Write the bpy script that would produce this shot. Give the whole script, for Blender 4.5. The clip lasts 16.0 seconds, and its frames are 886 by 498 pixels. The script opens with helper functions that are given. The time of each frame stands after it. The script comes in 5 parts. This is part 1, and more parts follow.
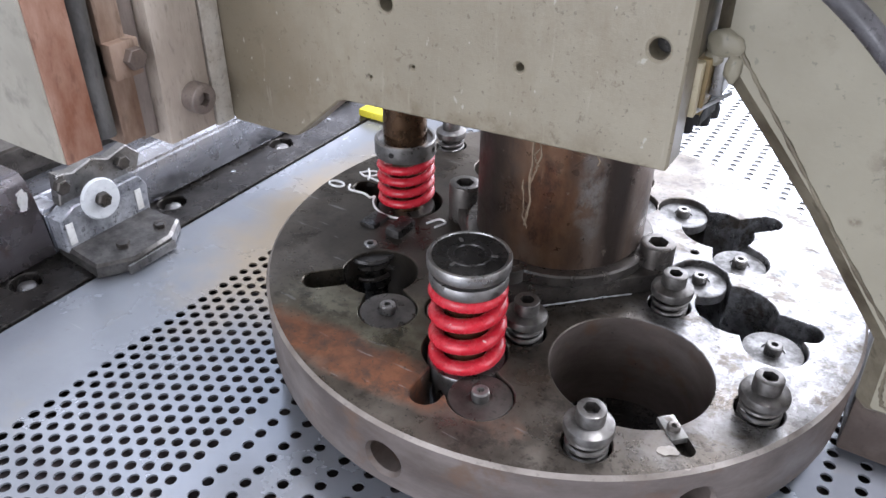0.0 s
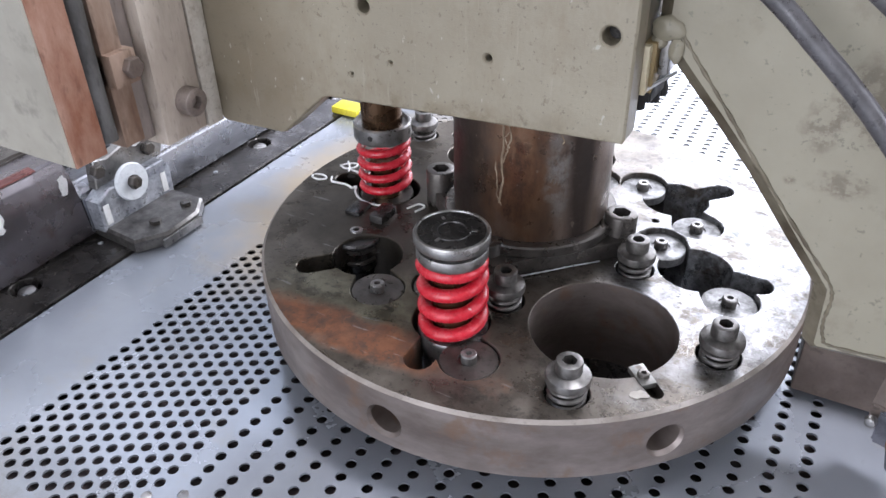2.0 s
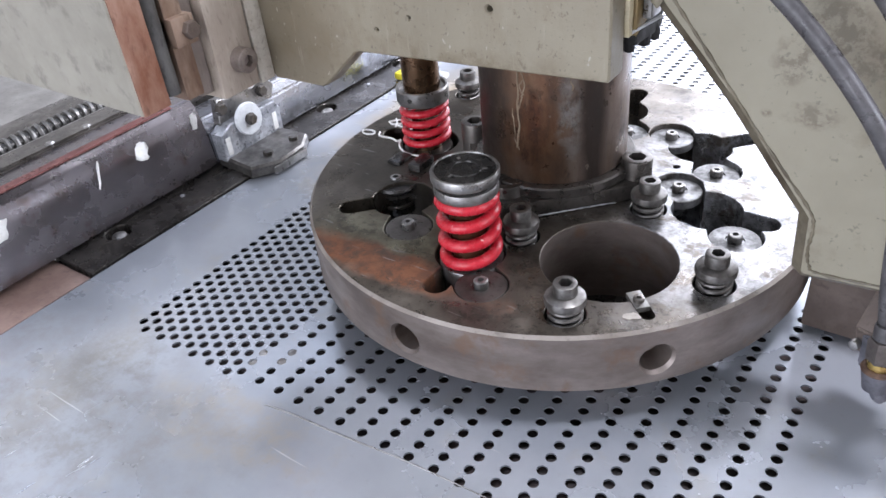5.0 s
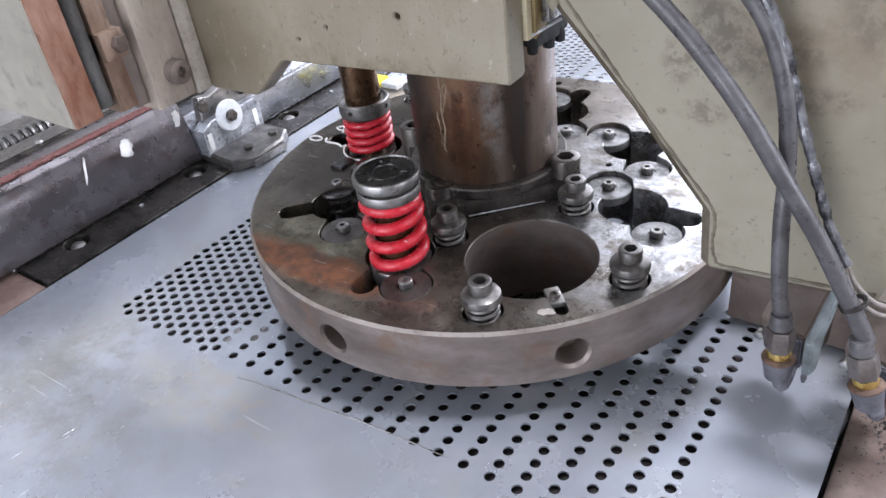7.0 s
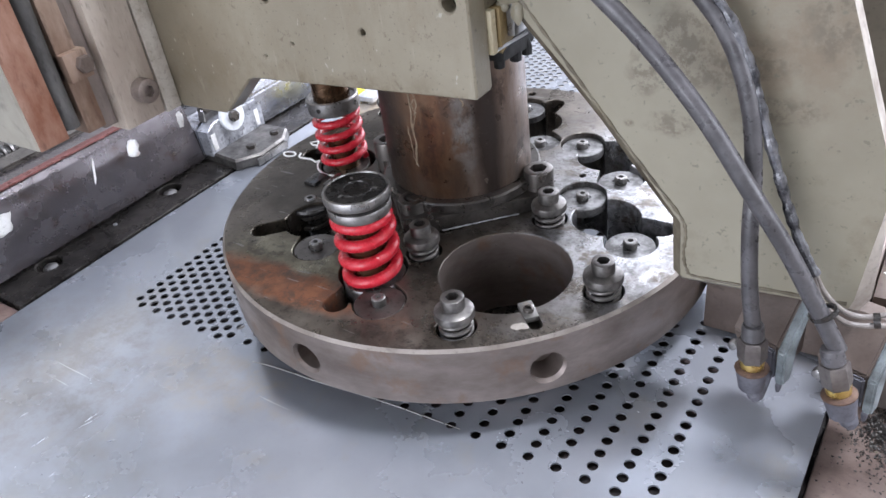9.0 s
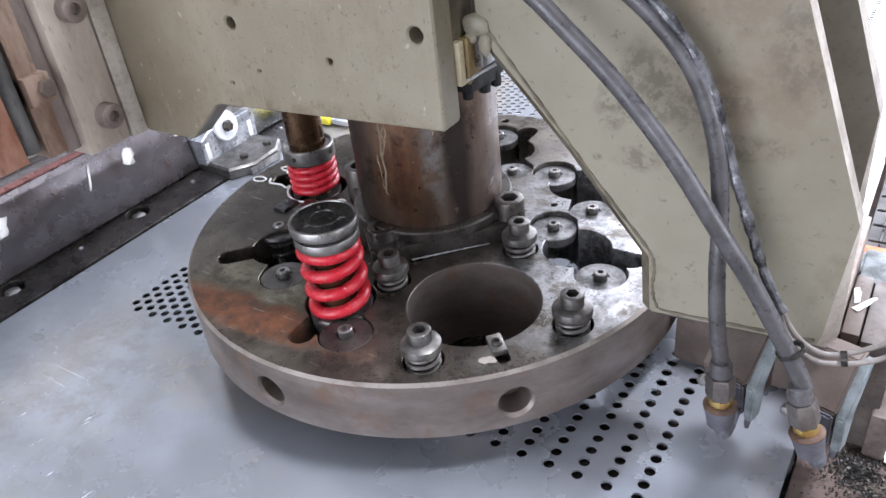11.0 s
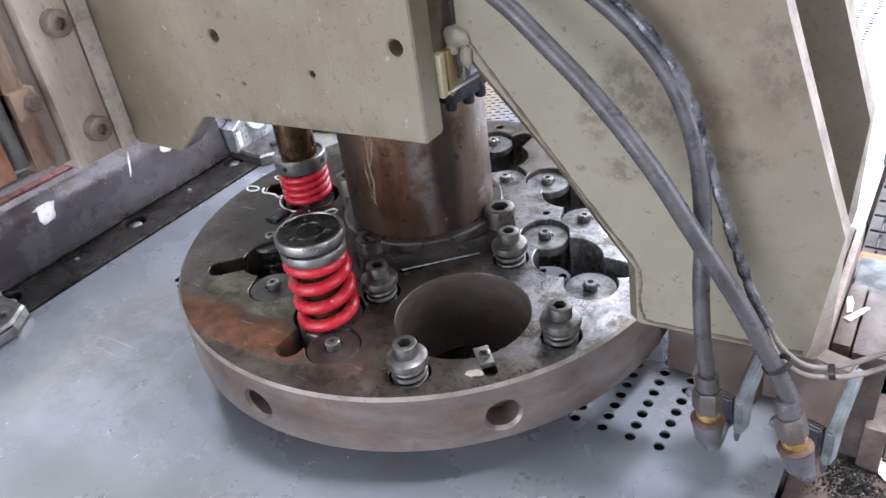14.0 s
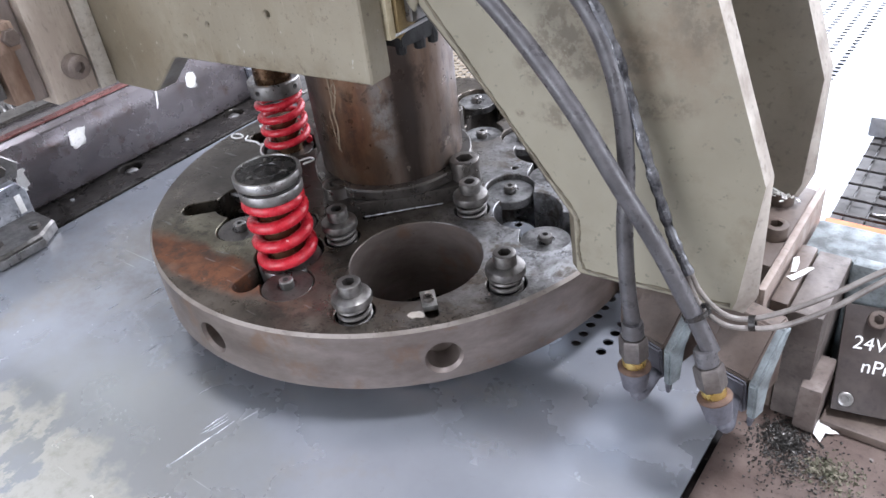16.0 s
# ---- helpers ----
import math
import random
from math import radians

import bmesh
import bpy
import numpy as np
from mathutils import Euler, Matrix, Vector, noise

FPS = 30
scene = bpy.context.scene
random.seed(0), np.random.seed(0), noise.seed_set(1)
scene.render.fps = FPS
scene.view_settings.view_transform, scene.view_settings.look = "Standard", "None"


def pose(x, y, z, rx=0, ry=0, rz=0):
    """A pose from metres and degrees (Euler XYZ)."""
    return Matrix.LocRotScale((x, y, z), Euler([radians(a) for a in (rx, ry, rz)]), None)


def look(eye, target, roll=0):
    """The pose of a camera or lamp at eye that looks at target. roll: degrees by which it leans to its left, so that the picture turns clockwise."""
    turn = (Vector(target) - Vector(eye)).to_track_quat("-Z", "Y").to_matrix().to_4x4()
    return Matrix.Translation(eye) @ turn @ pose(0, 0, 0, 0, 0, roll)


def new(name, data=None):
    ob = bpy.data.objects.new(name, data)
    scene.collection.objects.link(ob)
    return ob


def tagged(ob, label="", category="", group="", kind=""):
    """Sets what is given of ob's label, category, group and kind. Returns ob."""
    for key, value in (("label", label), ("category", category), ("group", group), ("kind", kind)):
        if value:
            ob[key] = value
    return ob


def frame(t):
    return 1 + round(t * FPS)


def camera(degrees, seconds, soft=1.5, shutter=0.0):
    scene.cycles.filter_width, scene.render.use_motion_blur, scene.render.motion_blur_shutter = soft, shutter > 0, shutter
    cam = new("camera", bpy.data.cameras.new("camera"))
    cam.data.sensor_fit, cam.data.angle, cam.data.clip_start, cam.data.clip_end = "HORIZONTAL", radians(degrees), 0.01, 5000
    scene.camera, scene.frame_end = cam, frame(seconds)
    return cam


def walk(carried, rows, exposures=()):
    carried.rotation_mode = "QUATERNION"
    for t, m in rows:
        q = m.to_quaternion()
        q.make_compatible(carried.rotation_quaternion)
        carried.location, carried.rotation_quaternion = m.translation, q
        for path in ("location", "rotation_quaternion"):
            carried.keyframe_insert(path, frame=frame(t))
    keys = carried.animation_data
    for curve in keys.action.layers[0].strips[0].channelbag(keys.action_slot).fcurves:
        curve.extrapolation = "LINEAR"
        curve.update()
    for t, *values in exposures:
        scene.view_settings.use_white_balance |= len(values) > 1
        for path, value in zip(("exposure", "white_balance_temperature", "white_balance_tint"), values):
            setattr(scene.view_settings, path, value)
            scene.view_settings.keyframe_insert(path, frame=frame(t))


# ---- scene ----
cam = camera(60.0, 16.0)
PATH = [
    (0, (0.2106, -0.5246, 0.3713), (-0.6691, 0.8869, -0.7394), 0.51),
    (0.5, (0.1987, -0.5412, 0.3831), (-0.5861, 0.9563, -0.6854), 1.69),
    (1, (0.2123, -0.5694, 0.3849), (-0.5623, 0.9188, -0.7038), 0.80),
    (1.5, (0.2219, -0.5674, 0.3851), (-0.5516, 0.9047, -0.7261), -0.01),
    (2, (0.2273, -0.5722, 0.3891), (-0.5822, 0.8721, -0.7328), -1.31),
    (2.5, (0.2307, -0.5786, 0.3990), (-0.6211, 0.8549, -0.7054), -2.37),
    (3, (0.2356, -0.5807, 0.4043), (-0.6248, 0.8591, -0.6850), -2.51),
    (3.5, (0.2455, -0.5803, 0.4050), (-0.6234, 0.8562, -0.6818), -2.60),
    (4, (0.2660, -0.5954, 0.3966), (-0.6622, 0.7976, -0.6980), -2.91),
    (4.5, (0.2866, -0.6044, 0.3920), (-0.6788, 0.7416, -0.7287), -3.90),
    (5, (0.3229, -0.6010, 0.3922), (-0.6942, 0.6816, -0.7569), -6.29),
    (5.2, (0.3382, -0.5917, 0.3953), (-0.6820, 0.6799, -0.7632), -6.77),
    (7.3, (0.3939, -0.5675, 0.3920), (-0.6419, 0.7136, -0.7419), -8.30),
    (7.5, (0.3959, -0.5647, 0.3928), (-0.6347, 0.7267, -0.7343), -8.37),
    (8, (0.3956, -0.5661, 0.3937), (-0.6331, 0.7319, -0.7275), -8.68),
    (8.5, (0.3960, -0.5649, 0.3947), (-0.6336, 0.7276, -0.7319), -8.83),
    (9, (0.3969, -0.5583, 0.3929), (-0.6213, 0.7441, -0.7327), -8.65),
    (11.5, (0.3992, -0.5358, 0.3979), (-0.5731, 0.8324, -0.6897), -6.97),
    (12, (0.4005, -0.5280, 0.4009), (-0.5487, 0.8557, -0.6874), -7.21),
    (12.5, (0.3959, -0.5255, 0.4001), (-0.5503, 0.8640, -0.6835), -7.00),
    (13, (0.3967, -0.5212, 0.3986), (-0.5471, 0.8638, -0.6926), -7.22),
    (13.5, (0.4038, -0.5182, 0.4018), (-0.5617, 0.8562, -0.6839), -8.13),
    (14, (0.4102, -0.5238, 0.3988), (-0.5983, 0.8162, -0.6908), -8.17),
    (14.5, (0.4279, -0.5265, 0.3884), (-0.6094, 0.7704, -0.7261), -8.02),
    (15, (0.4417, -0.5231, 0.3837), (-0.6027, 0.7591, -0.7411), -7.95),
    (15.5, (0.4624, -0.5159, 0.3778), (-0.5871, 0.7560, -0.7540), -7.63),
    (16, (0.4776, -0.5043, 0.3765), (-0.5919, 0.7506, -0.7556), -7.63),
]
walk(cam, [(t, look(eye, target, roll)) for t, eye, target, roll in PATH])

# ---- light ----
world = bpy.data.worlds.new("sky")
scene.world = world
world.use_nodes = True
wn = world.node_tree.nodes
sky = wn.new("ShaderNodeTexSky")
sky.sky_type, sky.sun_disc = "NISHITA", False
sky.sun_elevation, sky.sun_rotation = radians(48), radians(40)
world.node_tree.links.new(sky.outputs[0], wn["Background"].inputs[0])
wn["Background"].inputs[1].default_value = 0.12

sun = new("sun", bpy.data.lights.new("sun", "SUN"))
sun.data.energy, sun.data.angle, sun.data.color = 1.0, radians(12), (1.0, 0.96, 0.9)
sun.matrix_world = look((3.0, 3.6, 5.0), (0, 0, 0))


def area_lamp(name, eye, target, w, h, watts, tint):
    lamp = new(name, bpy.data.lights.new(name, "AREA"))
    lamp.data.shape, lamp.data.size, lamp.data.size_y = "RECTANGLE", w, h
    lamp.data.energy, lamp.data.color = watts, tint
    lamp.matrix_world = look(eye, target)
    return lamp


COOL = (0.85, 0.875, 1.0)
area_lamp("window_light_back", (0.85, 3.9, 1.95), (0.85, 0, 1.6), 4.6, 3.2, 375, COOL)
# added overhead fill for the sheet's left to reflect
area_lamp("fill_light_west", (-2.2, 0, 3.57), (-2.2, 0, 0), 3.4, 6.4, 100, (0.78, 0.84, 1.0))
area_lamp("roof_light", (1.0, 0.37, 3.55), (0, 0, 0), 0.6, 0.6, 200, COOL)
area_lamp("window_light_side", (3.9, 0.4, 1.5), (0, 0.4, 1.1), 3.0, 1.9, 115, COOL)
# added front fill, set in an unseen opening behind the camera
area_lamp("fill_light_front", (-0.6, -3.9, 0.9), (-0.6, 0, 0.7), 3.4, 2.4, 150, COOL)
scene.view_settings.exposure = 0.0

# ---- materials ----


class Mat:
    """A node material under construction."""

    def __init__(self, name, rough=0.5, metal=0.0):
        self.m = bpy.data.materials.new(name)
        self.m.use_nodes = True
        self.t = self.m.node_tree
        self.b = self.t.nodes["Principled BSDF"]
        self.b.inputs["Roughness"].default_value = rough
        self.b.inputs["Metallic"].default_value = metal
        self.co = self.n("ShaderNodeTexCoord").outputs["Object"]

    def n(self, kind, **values):
        node = self.t.nodes.new(kind)
        for key, value in values.items():
            node.inputs[key].default_value = value
        return node

    def link(self, a, b):
        self.t.links.new(a, b)

    def noise(self, scale, detail=5.0, rough=0.6, stretch=None):
        tex = self.n("ShaderNodeTexNoise", Scale=scale, Detail=detail, Roughness=rough)
        if stretch:
            mp = self.n("ShaderNodeMapping", Scale=stretch)
            self.link(self.co, mp.inputs["Vector"])
            self.link(mp.outputs[0], tex.inputs["Vector"])
        else:
            self.link(self.co, tex.inputs["Vector"])
        return tex.outputs["Fac"]

    def ramp(self, fac, stops):
        r = self.n("ShaderNodeValToRGB")
        el = r.color_ramp.elements
        while len(el) < len(stops):
            el.new(0.5)
        for e, (p, c) in zip(el, stops):
            e.position, e.color = p, (*c, 1) if len(c) == 3 else c
        self.link(fac, r.inputs[0])
        return r.outputs[0]

    def mix(self, fac, a, b):
        mx = self.n("ShaderNodeMix")
        mx.data_type = "RGBA"
        for sock, v in ((mx.inputs[0], fac), (mx.inputs[6], a), (mx.inputs[7], b)):
            if isinstance(v, tuple):
                sock.default_value = (*v, 1)
            elif isinstance(v, float):
                sock.default_value = v
            else:
                self.link(v, sock)
        return mx.outputs[2]

    def blob(self, centre, size, soft=0.4, wobble=0.5, scale=30.0):
        """1 inside an uneven patch round centre, 0 outside."""
        sub = self.n("ShaderNodeVectorMath")
        sub.operation = "SUBTRACT"
        self.link(self.co, sub.inputs[0])
        sub.inputs[1].default_value = centre
        div = self.n("ShaderNodeVectorMath")
        div.operation = "DIVIDE"
        self.link(sub.outputs[0], div.inputs[0])
        div.inputs[1].default_value = size
        ln = self.n("ShaderNodeVectorMath")
        ln.operation = "LENGTH"
        self.link(div.outputs[0], ln.inputs[0])
        add = self.n("ShaderNodeMath")
        add.operation = "MULTIPLY_ADD"
        self.link(self.noise(scale, 6), add.inputs[0])
        add.inputs[1].default_value = wobble * 2
        self.link(ln.outputs["Value"], add.inputs[2])
        mr = self.n("ShaderNodeMapRange")
        self.link(add.outputs[0], mr.inputs[0])
        mr.inputs[1].default_value, mr.inputs[2].default_value = 1 + wobble - soft / 2, 1 + wobble + soft / 2
        mr.inputs[3].default_value, mr.inputs[4].default_value = 1.0, 0.0
        return mr.outputs[0]

    def bump(self, fac, strength=0.3, distance=0.001):
        bp = self.n("ShaderNodeBump", Strength=strength, Distance=distance)
        self.link(fac, bp.inputs["Height"])
        self.link(bp.outputs[0], self.b.inputs["Normal"])

    def done(self, colour=None, rough=None):
        if colour is not None:
            self.link(colour, self.b.inputs["Base Color"])
        if rough is not None:
            self.link(rough, self.b.inputs["Roughness"])
        return self.m


def mottled(name, a, b, rough=0.5, metal=0.0, scale=18.0, fine=140.0, bump=0.25, spread=0.12, stretch=None, speck=None):
    """Two tones in large blotches, broken by fine grain."""
    m = Mat(name, rough, metal)
    big = m.ramp(m.noise(scale, 6, 0.65, stretch), [(0.5 - spread, a), (0.5 + spread, b)])
    grain = m.noise(fine, 4, 0.6, stretch)
    dark = tuple(c * 0.55 for c in a)
    col = m.mix(m.ramp(grain, [(0.56, (0, 0, 0)), (0.72, (0.6, 0.6, 0.6))]), big, dark)
    if speck:
        col = m.mix(m.ramp(m.noise(fine * 0.45, 2), [(0.71, (0, 0, 0)), (0.75, (1, 1, 1))]), col, speck)
    lo, hi = max(rough - 0.12, 0.05), min(rough + 0.14, 1.0)
    rg = m.ramp(m.noise(scale * 2.2, 5), [(0.35, (lo,) * 3), (0.65, (hi,) * 3)])
    m.bump(grain, bump, 0.0006)
    return m.done(col, rg)


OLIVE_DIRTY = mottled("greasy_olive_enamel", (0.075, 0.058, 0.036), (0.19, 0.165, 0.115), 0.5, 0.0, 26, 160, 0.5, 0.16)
GREY_GREEN = mottled("grey_green_enamel", (0.2, 0.178, 0.145), (0.27, 0.243, 0.2), 0.45, 0.0, 11, 160, 0.25)
# cream of bare chips, and of edges painted as lit from the right
BARE_LIT_EDGE = mottled("worn_and_lit_cream", (0.29, 0.25, 0.21), (0.46, 0.42, 0.365), 0.55, 0.0, 30, 180, 0.3)
STEEL_DARK = mottled("oiled_dark_steel", (0.07, 0.063, 0.057), (0.14, 0.127, 0.115), 0.34, 0.75, 25, 220, 0.2)
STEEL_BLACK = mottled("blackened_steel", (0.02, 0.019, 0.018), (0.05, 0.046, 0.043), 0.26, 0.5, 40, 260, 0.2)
STEEL_GREY = mottled("worn_grey_steel", (0.2, 0.19, 0.18), (0.34, 0.33, 0.32), 0.36, 0.85, 40, 260, 0.25)
STOCK = mottled("oily_grey_stock", (0.11, 0.103, 0.096), (0.22, 0.208, 0.195), 0.4, 0.8, 60, 300, 0.3)
STEEL_BRIGHT = mottled("bright_scratched_steel", (0.42, 0.43, 0.45), (0.6, 0.61, 0.63), 0.3, 0.9, 30, 240, 0.2)
ZINC = mottled("zinc_plate", (0.5, 0.51, 0.53), (0.66, 0.67, 0.69), 0.42, 0.6, 40, 200, 0.2)
RED_PAINT = mottled("red_spring_enamel", (0.47, 0.014, 0.027), (0.58, 0.028, 0.045), 0.24, 0.0, 60, 420, 0.25, speck=(0.62, 0.42, 0.4))
BRONZE = mottled("oily_brown_rod", (0.1, 0.055, 0.03), (0.2, 0.12, 0.07), 0.25, 0.85, 22, 90, 0.1, stretch=(1, 1, 0.12))
BEIGE = mottled("worn_beige_gib", (0.4, 0.335, 0.275), (0.57, 0.5, 0.42), 0.5, 0.0, 24, 300, 0.35, stretch=(1, 1, 0.3))
RUST_BAR = mottled("rusty_brown_bar", (0.17, 0.1, 0.065), (0.34, 0.25, 0.19), 0.6, 0.1, 22, 120, 0.5, stretch=(1, 1, 0.35))
RED_OXIDE = mottled("red_oxide_primer", (0.2, 0.08, 0.045), (0.34, 0.2, 0.145), 0.55, 0.0, 38, 150, 0.4, stretch=(1, 1, 0.4))
RUBBER = mottled("black_hose_rubber", (0.055, 0.052, 0.054), (0.1, 0.096, 0.1), 0.34, 0.0, 50, 300, 0.2)
# the tape's lighter blotches paint its silver highlights
TAPE = mottled("shiny_black_tape", (0.03, 0.03, 0.034), (0.2, 0.2, 0.21), 0.16, 0.5, 90, 200, 0.9)
BRASS = mottled("brass", (0.6, 0.42, 0.12), (0.7, 0.52, 0.2), 0.3, 0.9, 60, 260, 0.1)
CAP_GREY = mottled("dusty_grey_cap", (0.05, 0.05, 0.06), (0.12, 0.12, 0.14), 0.6, 0.0, 60, 240, 0.3)
RUST_CAP = mottled("rusty_ring", (0.07, 0.04, 0.028), (0.15, 0.09, 0.06), 0.65, 0.2, 90, 260, 0.4)
BROWN_BASE = mottled("brown_greasy_base", (0.085, 0.062, 0.05), (0.15, 0.115, 0.095), 0.5, 0.1, 18, 140, 0.5)
BLUE_WHITE = mottled("chipped_pale_blue_paint", (0.09, 0.1, 0.102), (0.27, 0.31, 0.32), 0.55, 0.0, 60, 240, 0.4)
WHITE_PAINT = mottled("white_marker_paint", (0.74, 0.73, 0.7), (0.85, 0.84, 0.82), 0.6, 0.0, 80, 300, 0.4)
WIRE_GREY = mottled("grey_cable_jacket", (0.13, 0.112, 0.1), (0.26, 0.235, 0.215), 0.45, 0.0, 60, 240, 0.1)
YELLOW = mottled("yellow_paint", (0.72, 0.6, 0.03), (0.8, 0.68, 0.06), 0.5, 0.0, 20, 200, 0.2)
ORANGE = mottled("orange_paint", (0.7, 0.13, 0.03), (0.78, 0.2, 0.06), 0.5, 0.0, 20, 200, 0.2)
WALL = mottled("limewashed_wall", (0.38, 0.37, 0.35), (0.48, 0.47, 0.45), 0.85, 0.0, 2.5, 40, 0.3)
CONCRETE = mottled("workshop_concrete", (0.2, 0.19, 0.18), (0.3, 0.29, 0.27), 0.8, 0.0, 3, 60, 0.4)
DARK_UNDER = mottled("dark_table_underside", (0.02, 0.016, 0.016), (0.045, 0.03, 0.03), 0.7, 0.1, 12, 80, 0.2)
CHIPS = mottled("swarf", (0.02, 0.018, 0.017), (0.09, 0.085, 0.078), 0.4, 0.6, 200, 500, 0.6)
MOSS = mottled("greenish_grime", (0.055, 0.055, 0.03), (0.22, 0.2, 0.15), 0.9, 0.0, 150, 400, 0.6)
SCREW_DARK = mottled("dark_leadscrew", (0.08, 0.078, 0.075), (0.2, 0.19, 0.18), 0.4, 0.8, 40, 200, 0.2)


def chipped_olive():
    """Hand-painted olive enamel: brown soaked stains, drips, pits and bright chips."""
    m = Mat("chipped_olive_enamel", 0.46, 0.0)
    base = m.ramp(m.noise(6, 6, 0.6), [(0.34, (0.235, 0.205, 0.148)), (0.52, (0.29, 0.258, 0.19)), (0.68, (0.335, 0.303, 0.228))])
    soaked = m.blob((-0.2, -0.13, 0.16), (0.06, 1, 0.09), 0.9, 0.8, 16)
    base = m.mix(m.mix(soaked, (0.0, 0.0, 0.0), (0.75, 0.75, 0.75)), base, (0.16, 0.13, 0.086))
    edge = m.blob((-0.05, -0.13, 0.155), (0.22, 1, 0.017), 0.9, 0.9, 26)
    base = m.mix(m.mix(edge, (0.0, 0.0, 0.0), m.ramp(m.noise(40, 7, 0.75), [(0.42, (0, 0, 0)), (0.58, (0.8, 0.8, 0.8))])), base, (0.17, 0.135, 0.085))
    base = m.mix(m.ramp(m.noise(17, 8, 0.78, (1, 1, 0.45)), [(0.5, (0, 0, 0)), (0.66, (0.6, 0.6, 0.6))]), base, (0.205, 0.168, 0.112))
    base = m.mix(m.ramp(m.noise(55, 7, 0.72), [(0.6, (0, 0, 0)), (0.66, (0.75, 0.75, 0.75))]), base, (0.155, 0.125, 0.085))
    base = m.mix(m.ramp(m.noise(30, 6, 0.7, (3.0, 3.0, 0.3)), [(0.62, (0, 0, 0)), (0.68, (0.3, 0.3, 0.3))]), base, (0.38, 0.35, 0.28))
    base = m.mix(m.ramp(m.noise(150, 3, 0.5, (1, 1, 0.55)), [(0.71, (0, 0, 0)), (0.735, (0.5, 0.5, 0.5))]), base, (0.48, 0.46, 0.4))
    base = m.mix(m.ramp(m.noise(230, 4, 0.6), [(0.62, (0, 0, 0)), (0.68, (0.6, 0.6, 0.6))]), base, (0.12, 0.1, 0.07))
    m.bump(m.mix(0.5, m.noise(240, 5, 0.65), m.noise(45, 6, 0.7)), 0.55, 0.0011)
    return m.done(base, m.ramp(m.noise(18, 5), [(0.35, (0.34,) * 3), (0.65, (0.52,) * 3)]))


OLIVE = chipped_olive()


def turret_steel():
    m = Mat("rust_stained_turret_steel", 0.35, 0.8)
    base = m.ramp(m.noise(14, 7, 0.65), [(0.36, (0.07, 0.059, 0.049)), (0.5, (0.138, 0.118, 0.098)), (0.66, (0.2, 0.175, 0.147))])
    tan = m.blob((-0.085, -0.165, 0), (0.07, 0.045, 0.2), 0.6, 0.5, 28)
    base = m.mix(tan, base, m.ramp(m.noise(40, 5), [(0.4, (0.14, 0.12, 0.08)), (0.6, (0.23, 0.21, 0.15))]))
    rust = m.blob((-0.075, -0.205, 0), (0.125, 0.02, 0.2), 0.5, 0.7, 34)
    base = m.mix(rust, base, m.ramp(m.noise(45, 5), [(0.36, (0.075, 0.036, 0.022)), (0.5, (0.15, 0.058, 0.026)), (0.64, (0.22, 0.09, 0.04))]))
    # wiped steel at the right, paled further for the window's reflection
    worn = m.blob((0.185, 0.085, 0), (0.105, 0.2, 0.2), 0.8, 0.7, 18)
    worn_sheen = m.mix(worn, (0.0, 0.0, 0.0), m.ramp(m.noise(26, 8, 0.75, (1, 1.5, 1)), [(0.41, (0, 0, 0)), (0.49, (1, 1, 1))]))
    base = m.mix(worn_sheen, base, m.ramp(m.noise(60, 7, 0.75), [(0.36, (0.14, 0.138, 0.135)), (0.5, (0.29, 0.29, 0.295)), (0.64, (0.44, 0.44, 0.45))]))
    rub = m.blob((0.2, -0.06, 0), (0.05, 0.06, 0.2), 0.7, 0.9, 30)
    rub = m.mix(rub, (0.0, 0.0, 0.0), m.ramp(m.noise(45, 7, 0.75, (1.6, 0.8, 1)), [(0.5, (0, 0, 0)), (0.58, (0.8, 0.8, 0.8))]))
    base = m.mix(rub, base, (0.4, 0.4, 0.4))
    # oil at the left, its colour darkened also for the dim reflection there
    oil = m.blob((-0.12, -0.03, 0), (0.13, 0.13, 0.2), 0.8, 0.7, 20)
    base = m.mix(m.mix(oil, (0.0, 0.0, 0.0), (0.8, 0.8, 0.8)), base, (0.042, 0.035, 0.027))
    base = m.mix(m.ramp(m.noise(38, 8, 0.75), [(0.53, (0, 0, 0)), (0.62, (0.6, 0.6, 0.6))]), base, (0.034, 0.03, 0.025))
    base = m.mix(m.ramp(m.noise(90, 3, 0.5, (0.25, 1.6, 1)), [(0.66, (0, 0, 0)), (0.7, (0.5, 0.5, 0.5))]), base, (0.26, 0.25, 0.24))
    spots = m.ramp(m.noise(260, 3), [(0.6, (0, 0, 0)), (0.68, (0.6, 0.6, 0.6))])
    base = m.mix(spots, base, (0.03, 0.027, 0.024))
    rough = m.ramp(m.noise(24, 7, 0.7), [(0.35, (0.2, 0.2, 0.2)), (0.66, (0.5, 0.5, 0.5))])
    rough = m.mix(worn_sheen, rough, m.ramp(m.noise(55, 6, 0.7), [(0.4, (0.24,) * 3), (0.6, (0.42,) * 3)]))
    rough = m.mix(rust, rough, (0.62, 0.62, 0.62))
    metal = m.mix(rust, (0.8, 0.8, 0.8), (0.25, 0.25, 0.25))
    m.link(metal, m.b.inputs["Metallic"])
    m.bump(m.noise(150, 5), 0.25, 0.0006)
    return m.done(base, rough)


